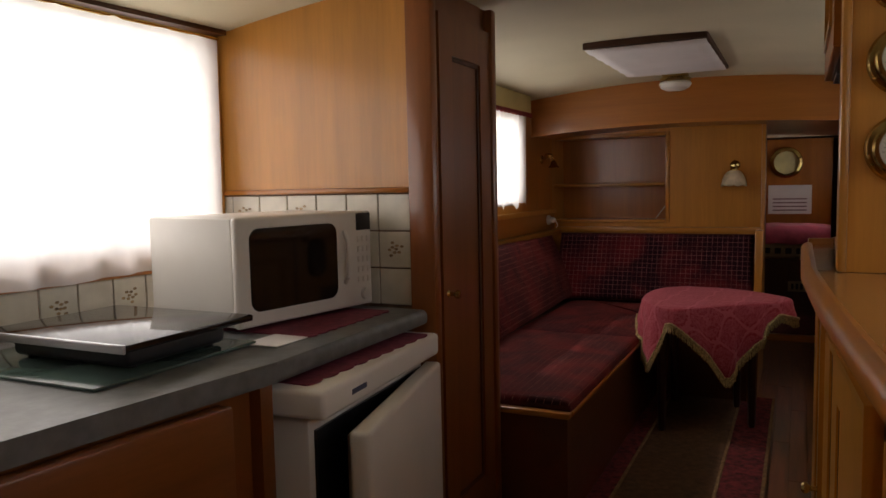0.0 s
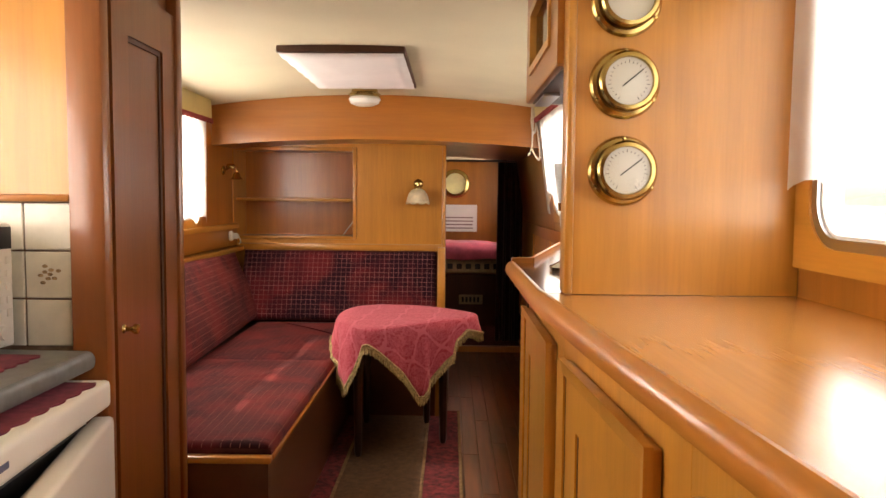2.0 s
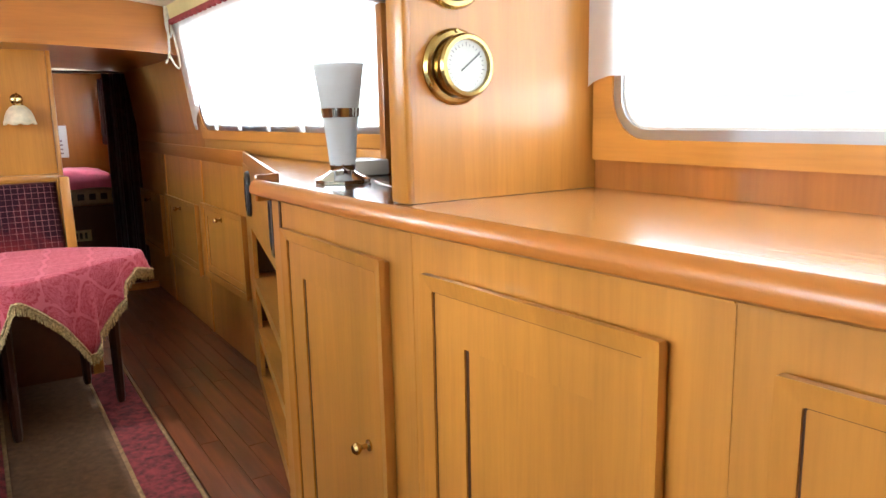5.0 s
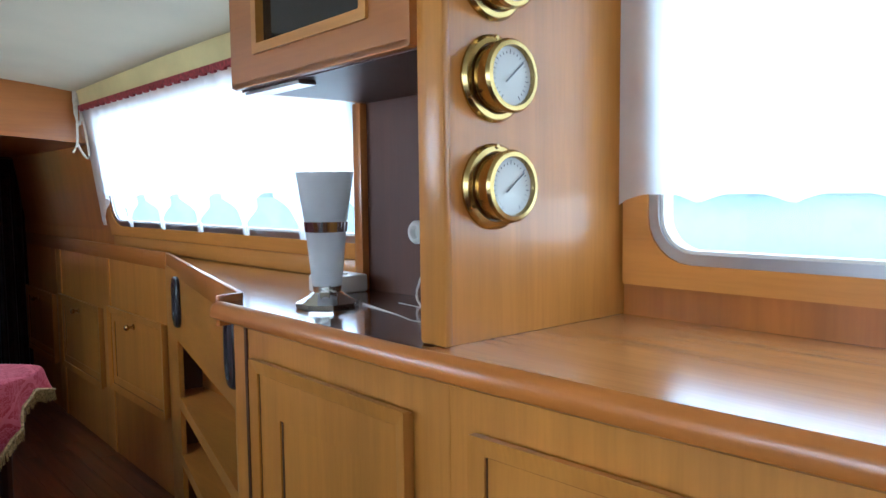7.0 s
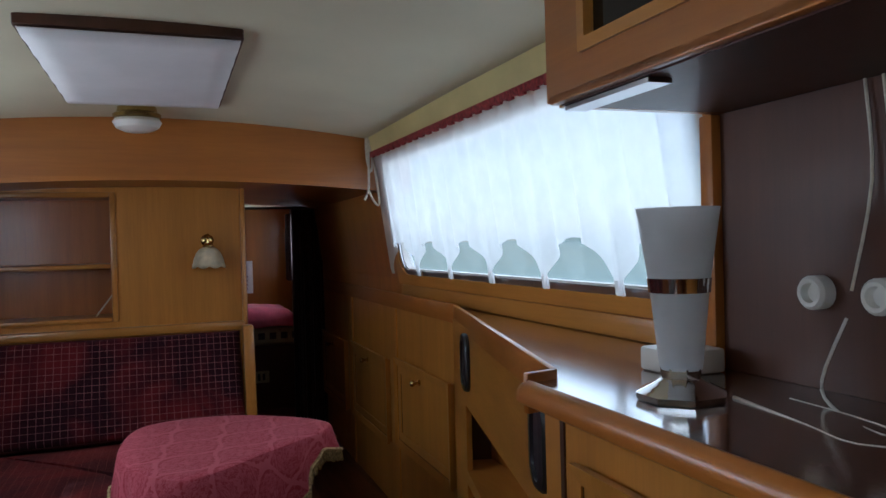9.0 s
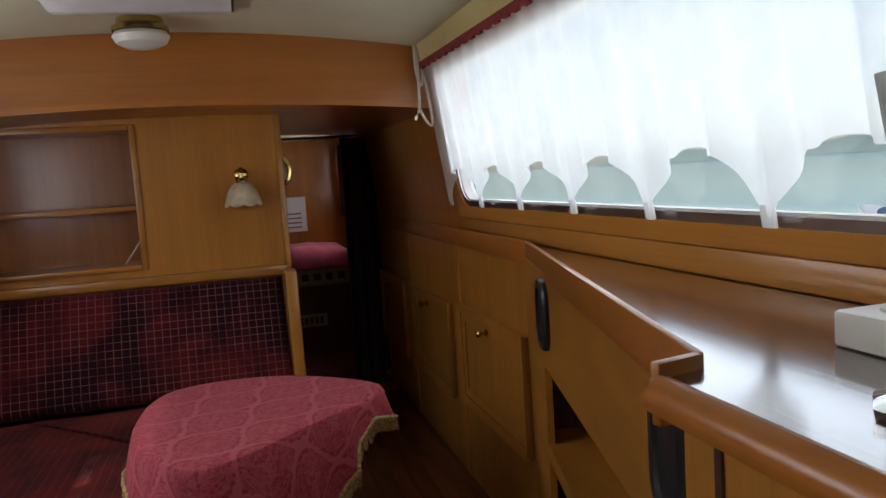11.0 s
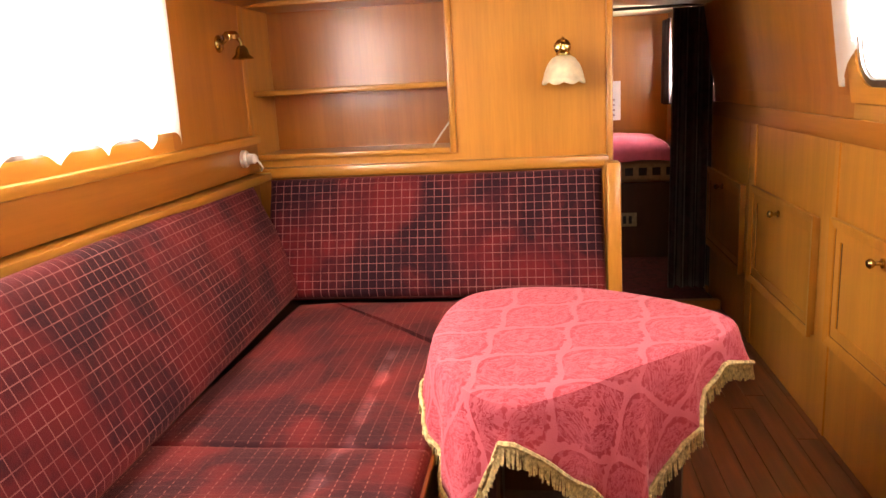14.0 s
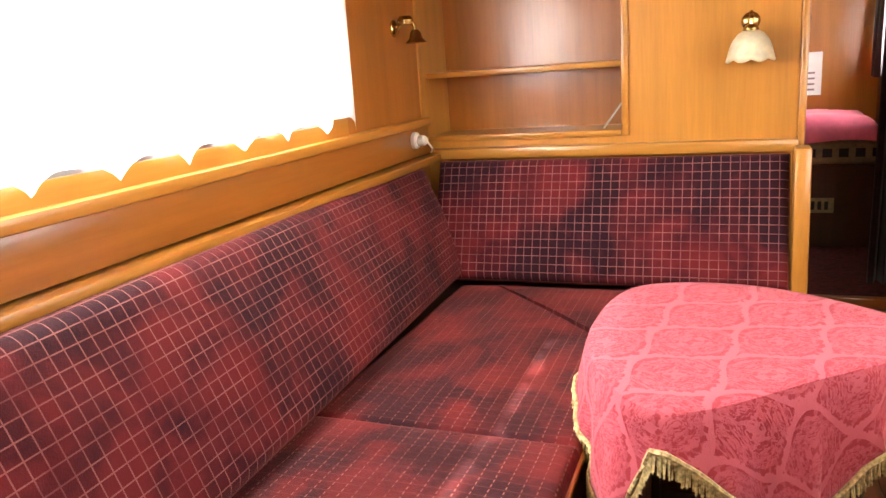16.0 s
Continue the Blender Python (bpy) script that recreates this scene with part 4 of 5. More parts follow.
for a, b in zip(ends, ends[1:]):
    for i in range(len(prof)):
        j = (i + 1) % len(prof)
        bm.faces.new((a[i], a[j], b[j], b[i]))
bm.faces.new(ends[0]), bm.faces.new(ends[-1])
part("rail", bm, amber_y, worktop, "rounded teak rail")


def strip(pts, z0, z1, w, bevel=0.003):
    bm = bmesh.new()
    for (ax, ay), (bx, by) in zip(pts, pts[1:]):
        t = (Vector((bx, by)) - Vector((ax, ay))).normalized()
        nn = Vector((-t.y, t.x)) * w / 2
        q = [Vector((ax, ay)) + nn, Vector((bx, by)) + nn, Vector((bx, by)) - nn, Vector((ax, ay)) - nn]
        b2 = prism([tuple(v) for v in q][::-1], z0, z1, bevel)
        me = bpy.data.meshes.new("tmp")
        b2.to_mesh(me)
        b2.free()
        bm.from_mesh(me)
        bpy.data.meshes.remove(me)
    return bm


part("fiddle", strip([(0.812, 1.25), (0.812, -1.22), (0.47, -2.59), (0.405, -2.605)], 0.955, 1.026, 0.014), amber_y, worktop, "raised teak fiddle")

# galley-side lockers
def locker(y0, y1, d0, d1, label, knob):
    c = thing("locker_cabinet", (0.7, (y0 + y1) / 2, 0.0), label, "cabinet", "lockers under the worktop")
    part("body", prism([(FACE + bow(y1), y1), (FACE + bow(y0), y0), (0.84, y0), (0.84, y1)][::-1], 0.0, TOP - 0.031), wood_z, c)
    f = lambda y: (FACE + bow(y0) + (bow(y1) - bow(y0)) * (y - y0) / (y1 - y0), y)
    locker_door(c, f(d0), f(d1), 0.05, 0.888, wood_z, wood_z, knob)
    a, b = f(y0 - 0.001), f(y1 + 0.001)
    part("top_rail", prism([(a[0] - 0.003, a[1]), (b[0] - 0.003, b[1]), (b[0] + 0.008, b[1]), (a[0] + 0.008, a[1])], 0.955, 0.973), wood_y, c)
    return c


locker(-2.58, -3.345, -2.712, -3.255, "teak locker with a framed door and brass knob", (0.186, 0.0))
locker(-3.346, -4.02, -3.415, -3.93, "teak locker with a framed door under the worktop", None)
locker(-4.021, -4.66, -4.09, -4.62, "teak locker with a framed door in the galley", None)
locker(-4.661, -5.9, -4.74, -5.3, "teak locker at the aft end of the galley", None)
tagged(part("trim_locker_corner", box(FACE - 0.004, FACE + 0.02, -2.652, -2.640, 0.0, 0.965), dark_z), "dark groove beside the first locker", "trim", kind="structure")

# angled unit with open bins
A, B = Vector((0.80, -1.225)), Vector((0.475, -2.575))
t = (B - A).normalized()
L = (B - A).length
bins = thing("angled_bin_unit", (0.64, -1.9, 0.0), "angled teak unit with open bins and black finger pulls", "cabinet")
part("face_frame", wall_mesh((A.x, A.y), (B.x, B.y), 0.0, TOP - 0.032, 0.018, [(0.28, L - 0.10, 0.50, 0.715), (0.28, L - 0.10, 0.28, 0.455), (0.28, L - 0.10, 0.06, 0.235)]), wood_y, bins)
inn = Vector((-t.y, t.x))
def quad_on(u0, u1, d0, d1):
    return [tuple(A + t * u0 + inn * d0), tuple(A + t * u1 + inn * d0), tuple(A + t * u1 + inn * d1), tuple(A + t * u0 + inn * d1)]
for z in (0.04, 0.262, 0.482):
    part("bin_shelf", prism(quad_on(0.16, L - 0.10, 0.019, 0.20), z, z + 0.016), wood_y, bins)
# back and sides darkened in colour for the shade inside the bins
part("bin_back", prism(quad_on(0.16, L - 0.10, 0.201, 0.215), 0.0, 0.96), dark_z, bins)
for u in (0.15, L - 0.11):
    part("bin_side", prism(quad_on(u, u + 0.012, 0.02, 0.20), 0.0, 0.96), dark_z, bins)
for u in (0.29, L - 0.13):
    m = wall_frame(tuple(A), tuple(B), 0.868)
    m = m @ Matrix.Translation((u + 0.05 - L / 2, 0, 0))
    bm = bmesh.new()
    loop = round_rect(0.125, 0.185, 0.05, 6)
    prev = None
    for s, dd in ((1.0, 0.001), (1.0, 0.010), (0.9, 0.017), (0.55, 0.019), (0.5, 0.012)):
        ring = [bm.verts.new(m @ Vector((x * s, y * (1 - (1 - s) * 0.5), dd))) for x, y in loop]
        if prev:
            for i in range(len(ring)):
                j = (i + 1) % len(ring)
                bm.faces.new((prev[i], prev[j], ring[j], ring[i]))
        prev = ring
    bm.faces.new(prev)
    part("finger_pull", bm, black, bins, "black oval finger pull")

# forward lockers
for y0, y1, z0, z1 in ((-0.49, -1.19, 0.335, 0.725), (0.39, -0.34, 0.30, 0.70), (1.25, 0.55, 0.28, 0.68)):
    c = thing("locker_cabinet", (0.85, (y0 + y1) / 2, 0.0), "teak side locker with a small framed drop door", "cabinet", "lockers along the saloon")
    part("body", box(0.812, right_x(y0) - 0.004, y1 - 0.02, y0 + (0.13 if y0 < 1 else 0), 0.0, 0.954), wood_z, c)
    locker_door(c, (0.812, y0), (0.812, y1), z0, z1, wood_z, wood_z, (0.0, (z1 - z0) / 2 - 0.052), inset=0.06)
    part("stile", box(0.806, 0.813, y0 + 0.02, y0 + 0.05, 0.0, 0.954), wood_z, c)

# gauge panel, niche and upper cupboard
panel = thing("teak_partition", (0.7, -3.3, TOP), "upright teak partition carrying three brass instruments", "partition")
part("board", box(0.458, right_x(-3.31) - 0.003, -3.333, -3.285, TOP + 0.001, 1.80), wood_z, panel)
part("edge_moulding", box(0.452, 0.470, -3.342, -3.278, TOP + 0.001, 1.80, bevel=0.006), wood_z, panel)
niche = thing("socket_niche", (0.8, -2.97, TOP), "shaded dark teak niche with two sockets under the cupboard", "niche")
# back board coloured dark for the shade under the cupboard
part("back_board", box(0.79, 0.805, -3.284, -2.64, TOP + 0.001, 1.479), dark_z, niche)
part("edge_post", box(0.77, 0.83, -2.66, -2.625, TOP + 0.001, 1.479, bevel=0.004), amber_z, niche)
for y, z in ((-2.88, 1.163), (-2.995, 1.163)):
    s = part("socket", lathe([(0.027, 0), (0.027, 0.022), (0.022, 0.028), (0.016, 0.027), (0.015, 0.012), (0, 0.012)], (0.789, y, z), "x", 18, -1), white_paint, niche, "round white socket")
part("cable", tube([(0.782, -3.0, 1.478), (0.78, -3.02, 1.35), (0.776, -3.08, 1.2), (0.77, -3.16, 1.12), (0.75, -3.20, 1.02), (0.72, -3.1, 1.008)], 0.0026, 6), cord, niche)
part("cable", tube([(0.782, -2.97, 1.478), (0.78, -2.98, 1.33), (0.765, -2.955, 1.17)], 0.0026, 6), cord, niche)
part("cable", tube([(0.76, -2.95, 1.13), (0.72, -2.94, 1.04), (0.70, -2.98, 1.008), (0.64, -3.10, 1.007), (0.66, -3.18, 1.007), (0.58, -3.12, 1.007), (0.60, -3.02, 1.007), (0.63, -2.86, 1.010)], 0.0026, 6), white_paint, niche)
part("cable", tube([(0.70, -2.9, 1.007), (0.68, -3.06, 1.007), (0.62, -3.2, 1.007), (0.56, -3.24, 1.007)], 0.0026, 6), white_paint, niche)
cup = thing("wall_cupboard", (0.64, -2.97, 1.48), "teak wall cupboard with a small glazed door", "cupboard")
part("side", box(0.462, 0.80, -2.665, -2.648, 1.48, 1.79), amber_z, cup)
# the underside's shade is put into its dark wood colour
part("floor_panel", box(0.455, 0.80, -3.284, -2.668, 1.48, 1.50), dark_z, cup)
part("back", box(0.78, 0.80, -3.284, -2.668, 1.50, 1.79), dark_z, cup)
dr = part("door", ring_mesh(round_rect(0.632, 0.30, 0.004, 2), round_rect(0.40, 0.17, 0.004, 2), wall_frame((0.458, -2.65), (0.458, -3.28), 1.635), 0.0, 0.02), amber_y, cup)
part("bead", ring_mesh(round_rect(0.41, 0.18, 0.004, 2), round_rect(0.37, 0.14, 0.004, 2), wall_frame((0.458, -2.65), (0.458, -3.28), 1.635), 0.004, 0.026), wood_y, dr)
bm = bmesh.new()
add_box(bm, -0.2, 0.2, -0.08, 0.08, 0.004, 0.008, m=wall_frame((0.458, -2.65), (0.458, -3.28), 1.635))
part("pane", bm, oven_glass, dr, "dark reflecting glass")
part("lower_rail", box(0.438, 0.4565, -3.277, -2.655, 1.482, 1.50, bevel=0.004), amber_y, cup)
# added metal strip that stands in for the reflection along the lower edge
part("edge_glint_strip", box(0.46, 0.50, -2.90, -2.67, 1.472, 1.479), alu, cup)

for z, needle, lab in ((1.60, None, "brass porthole-style clock with a plain pale face"), (1.437, 40, "round brass barometer with silvered dial"), (1.262, 38, "round brass thermometer with silvered dial")):
    g = thing("instrument", (0.567, -3.333, z), lab, "gauge", "brass instruments on the partition")
    at = (0.567, -3.334, z)
    part("flange", lathe([(0.071, 0), (0.071, 0.004), (0.066, 0.010), (0.058, 0.012)], at, "y", 36, -1, cap=False), brass, g)
    part("case", lathe([(0.055, 0.010), (0.055, 0.034), (0.058, 0.037), (0.059, 0.044), (0.055, 0.049), (0.048, 0.050), (0.046, 0.042)], at, "y", 36, -1, cap=False), brass, g)
    part("dial", lathe([(0.047, 0.040), (0.0, 0.0402)], at, "y", 36, -1, cap=False), dial, g)
    for a in (90, 210, 330):
        part("screw", lathe([(0.004, 0.0), (0.004, 0.0125), (0.0, 0.014)], (at[0] + 0.0655 * math.cos(radians(a)), at[1], at[2] + 0.0655 * math.sin(radians(a))), "y", 8, -1), brass, g)
    if needle:
        bm = bmesh.new()
        add_box(bm, -0.016, 0.036, -0.0013, 0.0013, -0.0005, 0.0005, m=Matrix.Translation((at[0], at[1] - 0.043, z)) @ Matrix.Rotation(radians(-needle), 4, "Y") @ Matrix.Rotation(radians(90), 4, "X"))
        part("needle", bm, black, g)
        bm = bmesh.new()
        for k in range(25):
            a = radians(-60 + 300 * k / 24)
            mm = Matrix.Translation((at[0], at[1] - 0.0408, z)) @ Matrix.Rotation(-a, 4, "Y")
            add_box(bm, 0.035, 0.042 if k % 4 == 0 else 0.039, -0.0003, 0.0003, -0.0005, 0.0005, m=mm)
        part("scale_marks", bm, black, g, smooth=False, kind="stuff")
    gl = part("glass", lathe([(0.0465, 0.046), (0.0, 0.048)], at, "y", 24, -1, cap=False), clear, g)
    gl.visible_shadow = False

# table lamp on the dark worktop
lp = thing("table_lamp", (0.558, -2.83, TOP), "frosted white glass table lamp on a chrome octagonal foot", "lamp")
part("foot", lathe([(0.068, 0.002), (0.070, 0.012), (0.060, 0.017), (0.046, 0.024), (0.030, 0.034), (0.032, 0.05)], (0.558, -2.83, TOP), "z", 8, sides=radians(22.5)), chrome, lp)
sh = part("shade", lathe([(0.0, 0.046), (0.031, 0.047), (0.033, 0.06), (0.045, 0.18), (0.062, 0.292), (0.059, 0.292), (0.042, 0.18), (0.030, 0.065), (0, 0.06)], (0.558, -2.83, TOP), "z", 32), lamp_glass, lp, "frosted white glass cone")
part("collar", lathe([(0.0438, 0.164), (0.0455, 0.164), (0.0478, 0.186), (0.0462, 0.186)], (0.558, -2.83, TOP), "z", 32), chrome, sh, "dark chrome band")
bx = thing("socket_block", (0.70, -2.63, TOP), "small white plastic socket block on the worktop", "socket")
part("case", box(0.655, 0.765, -2.69, -2.585, TOP + 0.001, TOP + 0.045, bevel=0.006), white_paint, bx)
part("recess", lathe([(0.026, 0), (0.026, 0.003), (0.020, 0.003), (0.018, 0.001), (0.0, 0.001)], (0.71, -2.635, TOP + 0.045), "z", 18), dial, bx)


# ---- galley ----
lock = thing("hanging_locker", (-0.95, -2.9, 0.0), "tall teak hanging locker with a framed door", "wardrobe")
part("body", box(-1.36, -0.605, -3.105, -2.665, 0.0, 1.80), umber_shade_z, lock)
dd = part("door", ring_mesh(round_rect(0.40, 1.64, 0.004, 2), round_rect(0.22, 1.40, 0.004, 2), wall_frame((-0.605, -2.68), (-0.605, -3.09), 0.90) @ Matrix.Rotation(math.pi, 4, "Y"), 0.002, 0.02), umber_shade_z, lock)
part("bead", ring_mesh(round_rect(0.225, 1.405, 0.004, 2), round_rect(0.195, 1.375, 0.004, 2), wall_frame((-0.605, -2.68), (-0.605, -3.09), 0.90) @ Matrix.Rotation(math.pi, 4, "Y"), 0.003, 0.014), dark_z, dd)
part("panel", box(-0.604, -0.596, -3.0, -2.77, 0.2, 1.60), umber_shade_z, dd)
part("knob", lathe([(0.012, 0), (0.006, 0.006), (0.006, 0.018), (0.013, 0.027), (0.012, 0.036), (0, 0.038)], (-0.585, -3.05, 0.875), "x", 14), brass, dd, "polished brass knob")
part("corner_stile", box(-0.665, -0.58, -3.15, -3.106, 0.0, 1.80, bevel=0.008), umber_shade_z, lock)
part("corner_stile", box(-0.63, -0.575, -2.690, -2.650, 0.0, 1.80, bevel=0.008), umber_shade_z, lock)
WALL = -3.118
upp = thing("galley_partition", (-1.0, -3.11, 1.22), "honey teak partition above the galley tiles", "partition")
part("board", box(left_x(-3.12) - 0.02, -0.666, WALL, -3.106, GALLEY - 0.1, 1.80), grout, upp)
part("veneer", box(left_x(-3.12) + 0.002, -0.668, WALL - 0.012, WALL - 0.0005, 1.205, 1.81), wood_z, upp)
part("lower_moulding", box(left_x(-3.12) + 0.002, -0.668, WALL - 0.022, WALL - 0.0005, 1.188, 1.2045, bevel=0.004), amber_x, upp)


def leafy_motif(bm, c, ux, uz, un, kind):
    """A small painted mushroom, jug or leaf, laid on a tile."""
    c, ux, uz, un = Vector(c), Vector(ux), Vector(uz), Vector(un)
    for k in range(9):
        a, r = k * 2.4 + kind, 0.006 + 0.0027 * k
        p = c + ux * r * math.cos(a) * 1.0 + uz * r * math.sin(a) * 0.9
        pts = [bm.verts.new(p + ux * 0.007 * math.cos(b + k) + uz * 0.0045 * math.sin(b + k) + un * 0.0008) for b in [2 * math.pi * q / 7 for q in range(7)]]
        bm.faces.new(pts)


P = 0.114
tile_me = None
for i in range(7):
    for j in range(3):
        x1 = -0.672 - i * P
        z0 = GALLEY + 0.004 + j * P
        x0 = max(x1 - P + 0.004, left_x(-3.12) + 0.002)
        if x1 - x0 < 0.02:
            continue
        if x1 - x0 > P - 0.006 and tile_me:
            o = new("tile", tile_me)
            o.parent = upp
            o.location = Vector((x1, WALL, z0)) - upp.location
        else:
            o = part("tile", box(x0, x1, WALL - 0.008, WALL, z0, z0 + P - 0.004, bevel=0.002, seg=1), tile_mat, upp)
            if x1 - x0 > P - 0.006 and not tile_me:
                for v in o.data.vertices:
                    v.co -= Vector((x1, WALL, z0)) - upp.location
                o.location = Vector((x1, WALL, z0)) - upp.location
                tile_me = o.data
        if (i, j) in ((0, 1), (3, 2), (5, 2)):
            bm = bmesh.new()
            leafy_motif(bm, (x1 - P / 2, WALL - 0.0085, z0 + P / 2), (1, 0, 0), (0, 0, 1), (0, -1, 0), i)
            part("motif", bm, motif, upp, "brown painted plant motif", smooth=False)
sidew = thing("tile_splashback", (left_x(-4), -4.0, GALLEY), "low splashback of cream tiles behind the worktop", "splashback")
for i in range(16):
    y1 = -3.13 - i * P
    m = wall_frame((left_x(y1 - P + 0.004), y1 - P + 0.004), (left_x(y1), y1), GALLEY + 0.06)
    bm = bmesh.new()
    add_box(bm, -P / 2 + 0.002, P / 2 - 0.002, -0.055, 0.055, 0.001, 0.010, bevel=0.002, seg=1, m=m)
    part("tile", bm, tile_mat, sidew)
    if i % 2 == 1:
        bm = bmesh.new()
        leafy_motif(bm, m @ Vector((0, 0, 0.0105)), m.to_3x3() @ Vector((1, 0, 0)), (0, 0, 1), m.to_3x3() @ Vector((0, 0, 1)), i)
        part("motif", bm, motif, sidew, "brown painted plant motif", smooth=False)
tagged(part("trim_splashback", prism([(left_x(-5.0) + 0.001, -5.0), (left_x(-5.0) + 0.016, -5.0), (left_x(-3.13) + 0.016, -3.13), (left_x(-3.13) + 0.001, -3.13)], GALLEY + 0.116, GALLEY + 0.138), amber_y), "teak strip above the splashback", "trim", kind="structure")
sk = thing("wall_socket", (left_x(-4.15), -4.15, GALLEY + 0.03), "cream double wall socket on the tiles", "socket")
m = wall_frame((left_x(-4.22), -4.22), (left_x(-4.08), -4.08), GALLEY + 0.065)
bm = bmesh.new()
add_box(bm, -0.07, 0.07, -0.04, 0.04, 0.011, 0.045, bevel=0.006, m=m)
part("case", bm, white_paint, sk)
bm = lathe([(0.02, 0), (0.02, 0.004), (0.016, 0.004), (0.015, 0.001), (0, 0.001)], (0, 0, 0), "z", 16)
bmesh.ops.transform(bm, matrix=m @ Matrix.Translation((0.03, 0, 0.045)), verts=bm.verts)
part("outlet", bm, motif, sk)

# worktop
bm = prism([(left_x(-5.95) + 0.002, -5.95), (-0.80, -5.95), (-0.74, -4.9), (-0.67, -4.3), (-0.612, -3.85), (-0.605, -3.16), (left_x(-3.13) + 0.002, -3.13)], GALLEY - 0.045, GALLEY)
es = [e for e in bm.edges if all(-0.9 < v.co.x < -0.6 for v in e.verts) and abs(e.verts[0].co.z - e.verts[1].co.z) < 1e-4]
bmesh.ops.bevel(bm, geom=es, offset=0.018, segments=4, profile=0.5, affect="EDGES")
tagged(part("galley_worktop", bm, grey_top), "grey laminate galley worktop with a rounded edge", "worktop")
cab = thing("galley_cabinet", (-1.0, -4.9, 0), "teak galley cabinet with a brass drawer knob", "cabinet")
bm = prism([(-1.3, -5.9), (-0.83, -5.9), (-0.77, -4.9), (-0.70, -4.3), (-0.645, -3.88), (-1.3, -3.88)], 0.0, GALLEY - 0.046)
# cabinet teak darkened in colour, as window light misses it down here
part("body", bm, umber_shade_z, cab)
part("drawer_front", prism([(-0.70, -4.78), (-0.74, -4.78), (-0.64, -4.0), (-0.60, -4.0)][::-1], 0.60, 0.79, 0.006), umber_shade_y, cab)
part("end_stile", box(-0.66, -0.618, -3.90, -3.862, 0.0, GALLEY - 0.046), umber_shade_z, cab)
part("knob", lathe([(0.014, 0), (0.007, 0.006), (0.007, 0.02), (0.016, 0.03), (0.014, 0.04), (0, 0.043)], (-0.645, -4.35, 0.70), "x", 14), brass, cab, "polished brass knob")

fr = thing("refrigerator", (-0.85, -3.53, 0), "small white refrigerator with its door ajar", "refrigerator")
fr.rotation_euler.z = radians(4.5)
part("body", box(-1.15, -0.59, -3.83, -3.20, 0.005, 0.715, bevel=0.006), white_paint, fr)
part("top_cap", box(-1.16, -0.535, -3.855, -3.195, 0.716, 0.78, bevel=0.012, seg=3), white_paint, fr)
hinge = Matrix.Translation((-0.58, -3.20, 0)) @ Matrix.Rotation(radians(8), 4, "Z")
bm = bmesh.new()
add_box(bm, 0.0, 0.05, -0.64, 0.0, 0.02, 0.695, bevel=0.012, seg=3)
bmesh.ops.transform(bm, matrix=hinge, verts=bm.verts)
d = part("door", bm, white_paint, fr)
bm = bmesh.new()
add_box(bm, -0.010, -0.001, -0.62, -0.03, 0.04, 0.68)
bmesh.ops.transform(bm, matrix=hinge, verts=bm.verts)
part("seal", bm, alu, d)
# black sheet added as the shade behind the ajar door
part("door_gap_shade", box(-0.589, -0.582, -3.81, -3.22, 0.05, 0.68), black, fr)
part("badge", box(-0.536, -0.5335, -3.73, -3.66, 0.742, 0.754), mat("blue_grey_badge", (0.08, 0.09, 0.16), 0.4), fr)


def scalloped_mat(name, x0, x1, y0, y1, z, label, n=9):
    pts = []
    for i in range(n * 6 + 1):
        y = y0 + (y1 - y0) * i / (n * 6)
        pts.append((x1 + 0.010 * abs(math.sin(math.pi * i / 6)), y))
    pts += [(x0, y1), (x0, y0)]
    return tagged(part(name, prism(pts, z, z + 0.003), burgundy), label, "mat")


scalloped_mat("scalloped_mat", -0.72, -0.575, -3.80, -3.22, 0.7805, "burgundy scalloped mat on the refrigerator")
scalloped_mat("scalloped_mat", -0.98, -0.70, -3.62, -3.22, GALLEY + 0.0005, "burgundy scalloped mat under the microwave")

mw = thing("microwave_oven", (-1.02, -3.42, GALLEY), "white microwave oven with a dark door on the worktop", "microwave")
R = Matrix.Translation((-0.84, -3.415, GALLEY + 0.004)) @ Matrix.Rotation(radians(-10), 4, "Z")


def mw_part(name, bm, material, parent, label=""):
    bmesh.ops.transform(bm, matrix=R, verts=bm.verts)
    return part(name, bm, material, parent, label)


mw_part("body", box(-0.36, -0.012, -0.25, 0.25, 0.012, 0.29, bevel=0.008), white_paint, mw)
mw_part("front", box(-0.011, 0.012, -0.253, 0.253, 0.010, 0.292, bevel=0.010, seg=3), white_paint, mw)
mm = Matrix(((0, 0, 1, 0), (1, 0, 0, -0.055), (0, 1, 0, 0.155), (0, 0, 0, 1)))
bm = bmesh.new()
loop = round_rect(0.315, 0.215, 0.03, 6)
lo = [bm.verts.new(mm @ Vector((x * (1 + 0.0), y, 0.011))) for x, y in loop]
hi = [bm.verts.new(mm @ Vector((x * 0.985, y * 0.985, 0.0155))) for x, y in loop]
bm.faces.new(hi)
for i in range(len(lo)):
    bm.faces.new((lo[i], lo[(i + 1) % len(lo)], hi[(i + 1) % len(lo)], hi[i]))
mw_part("door_glass", bm, oven_glass, mw, "smoked black door glass")
mw_part("handle", tube([(0.012, 0.135, 0.235), (0.03, 0.130, 0.20), (0.032, 0.128, 0.15), (0.03, 0.130, 0.11), (0.012, 0.135, 0.085)], 0.007, 8), white_paint, mw)
mw_part("display", box(0.011, 0.0145, 0.185, 0.246, 0.235, 0.285, bevel=0.002), black, mw)
for k in range(5):
    for q in range(3):
        mw_part("button", box(0.011, 0.0145, 0.188 + q * 0.02, 0.203 + q * 0.02, 0.20 - k * 0.03, 0.218 - k * 0.03, bevel=0.002), white_paint, mw)
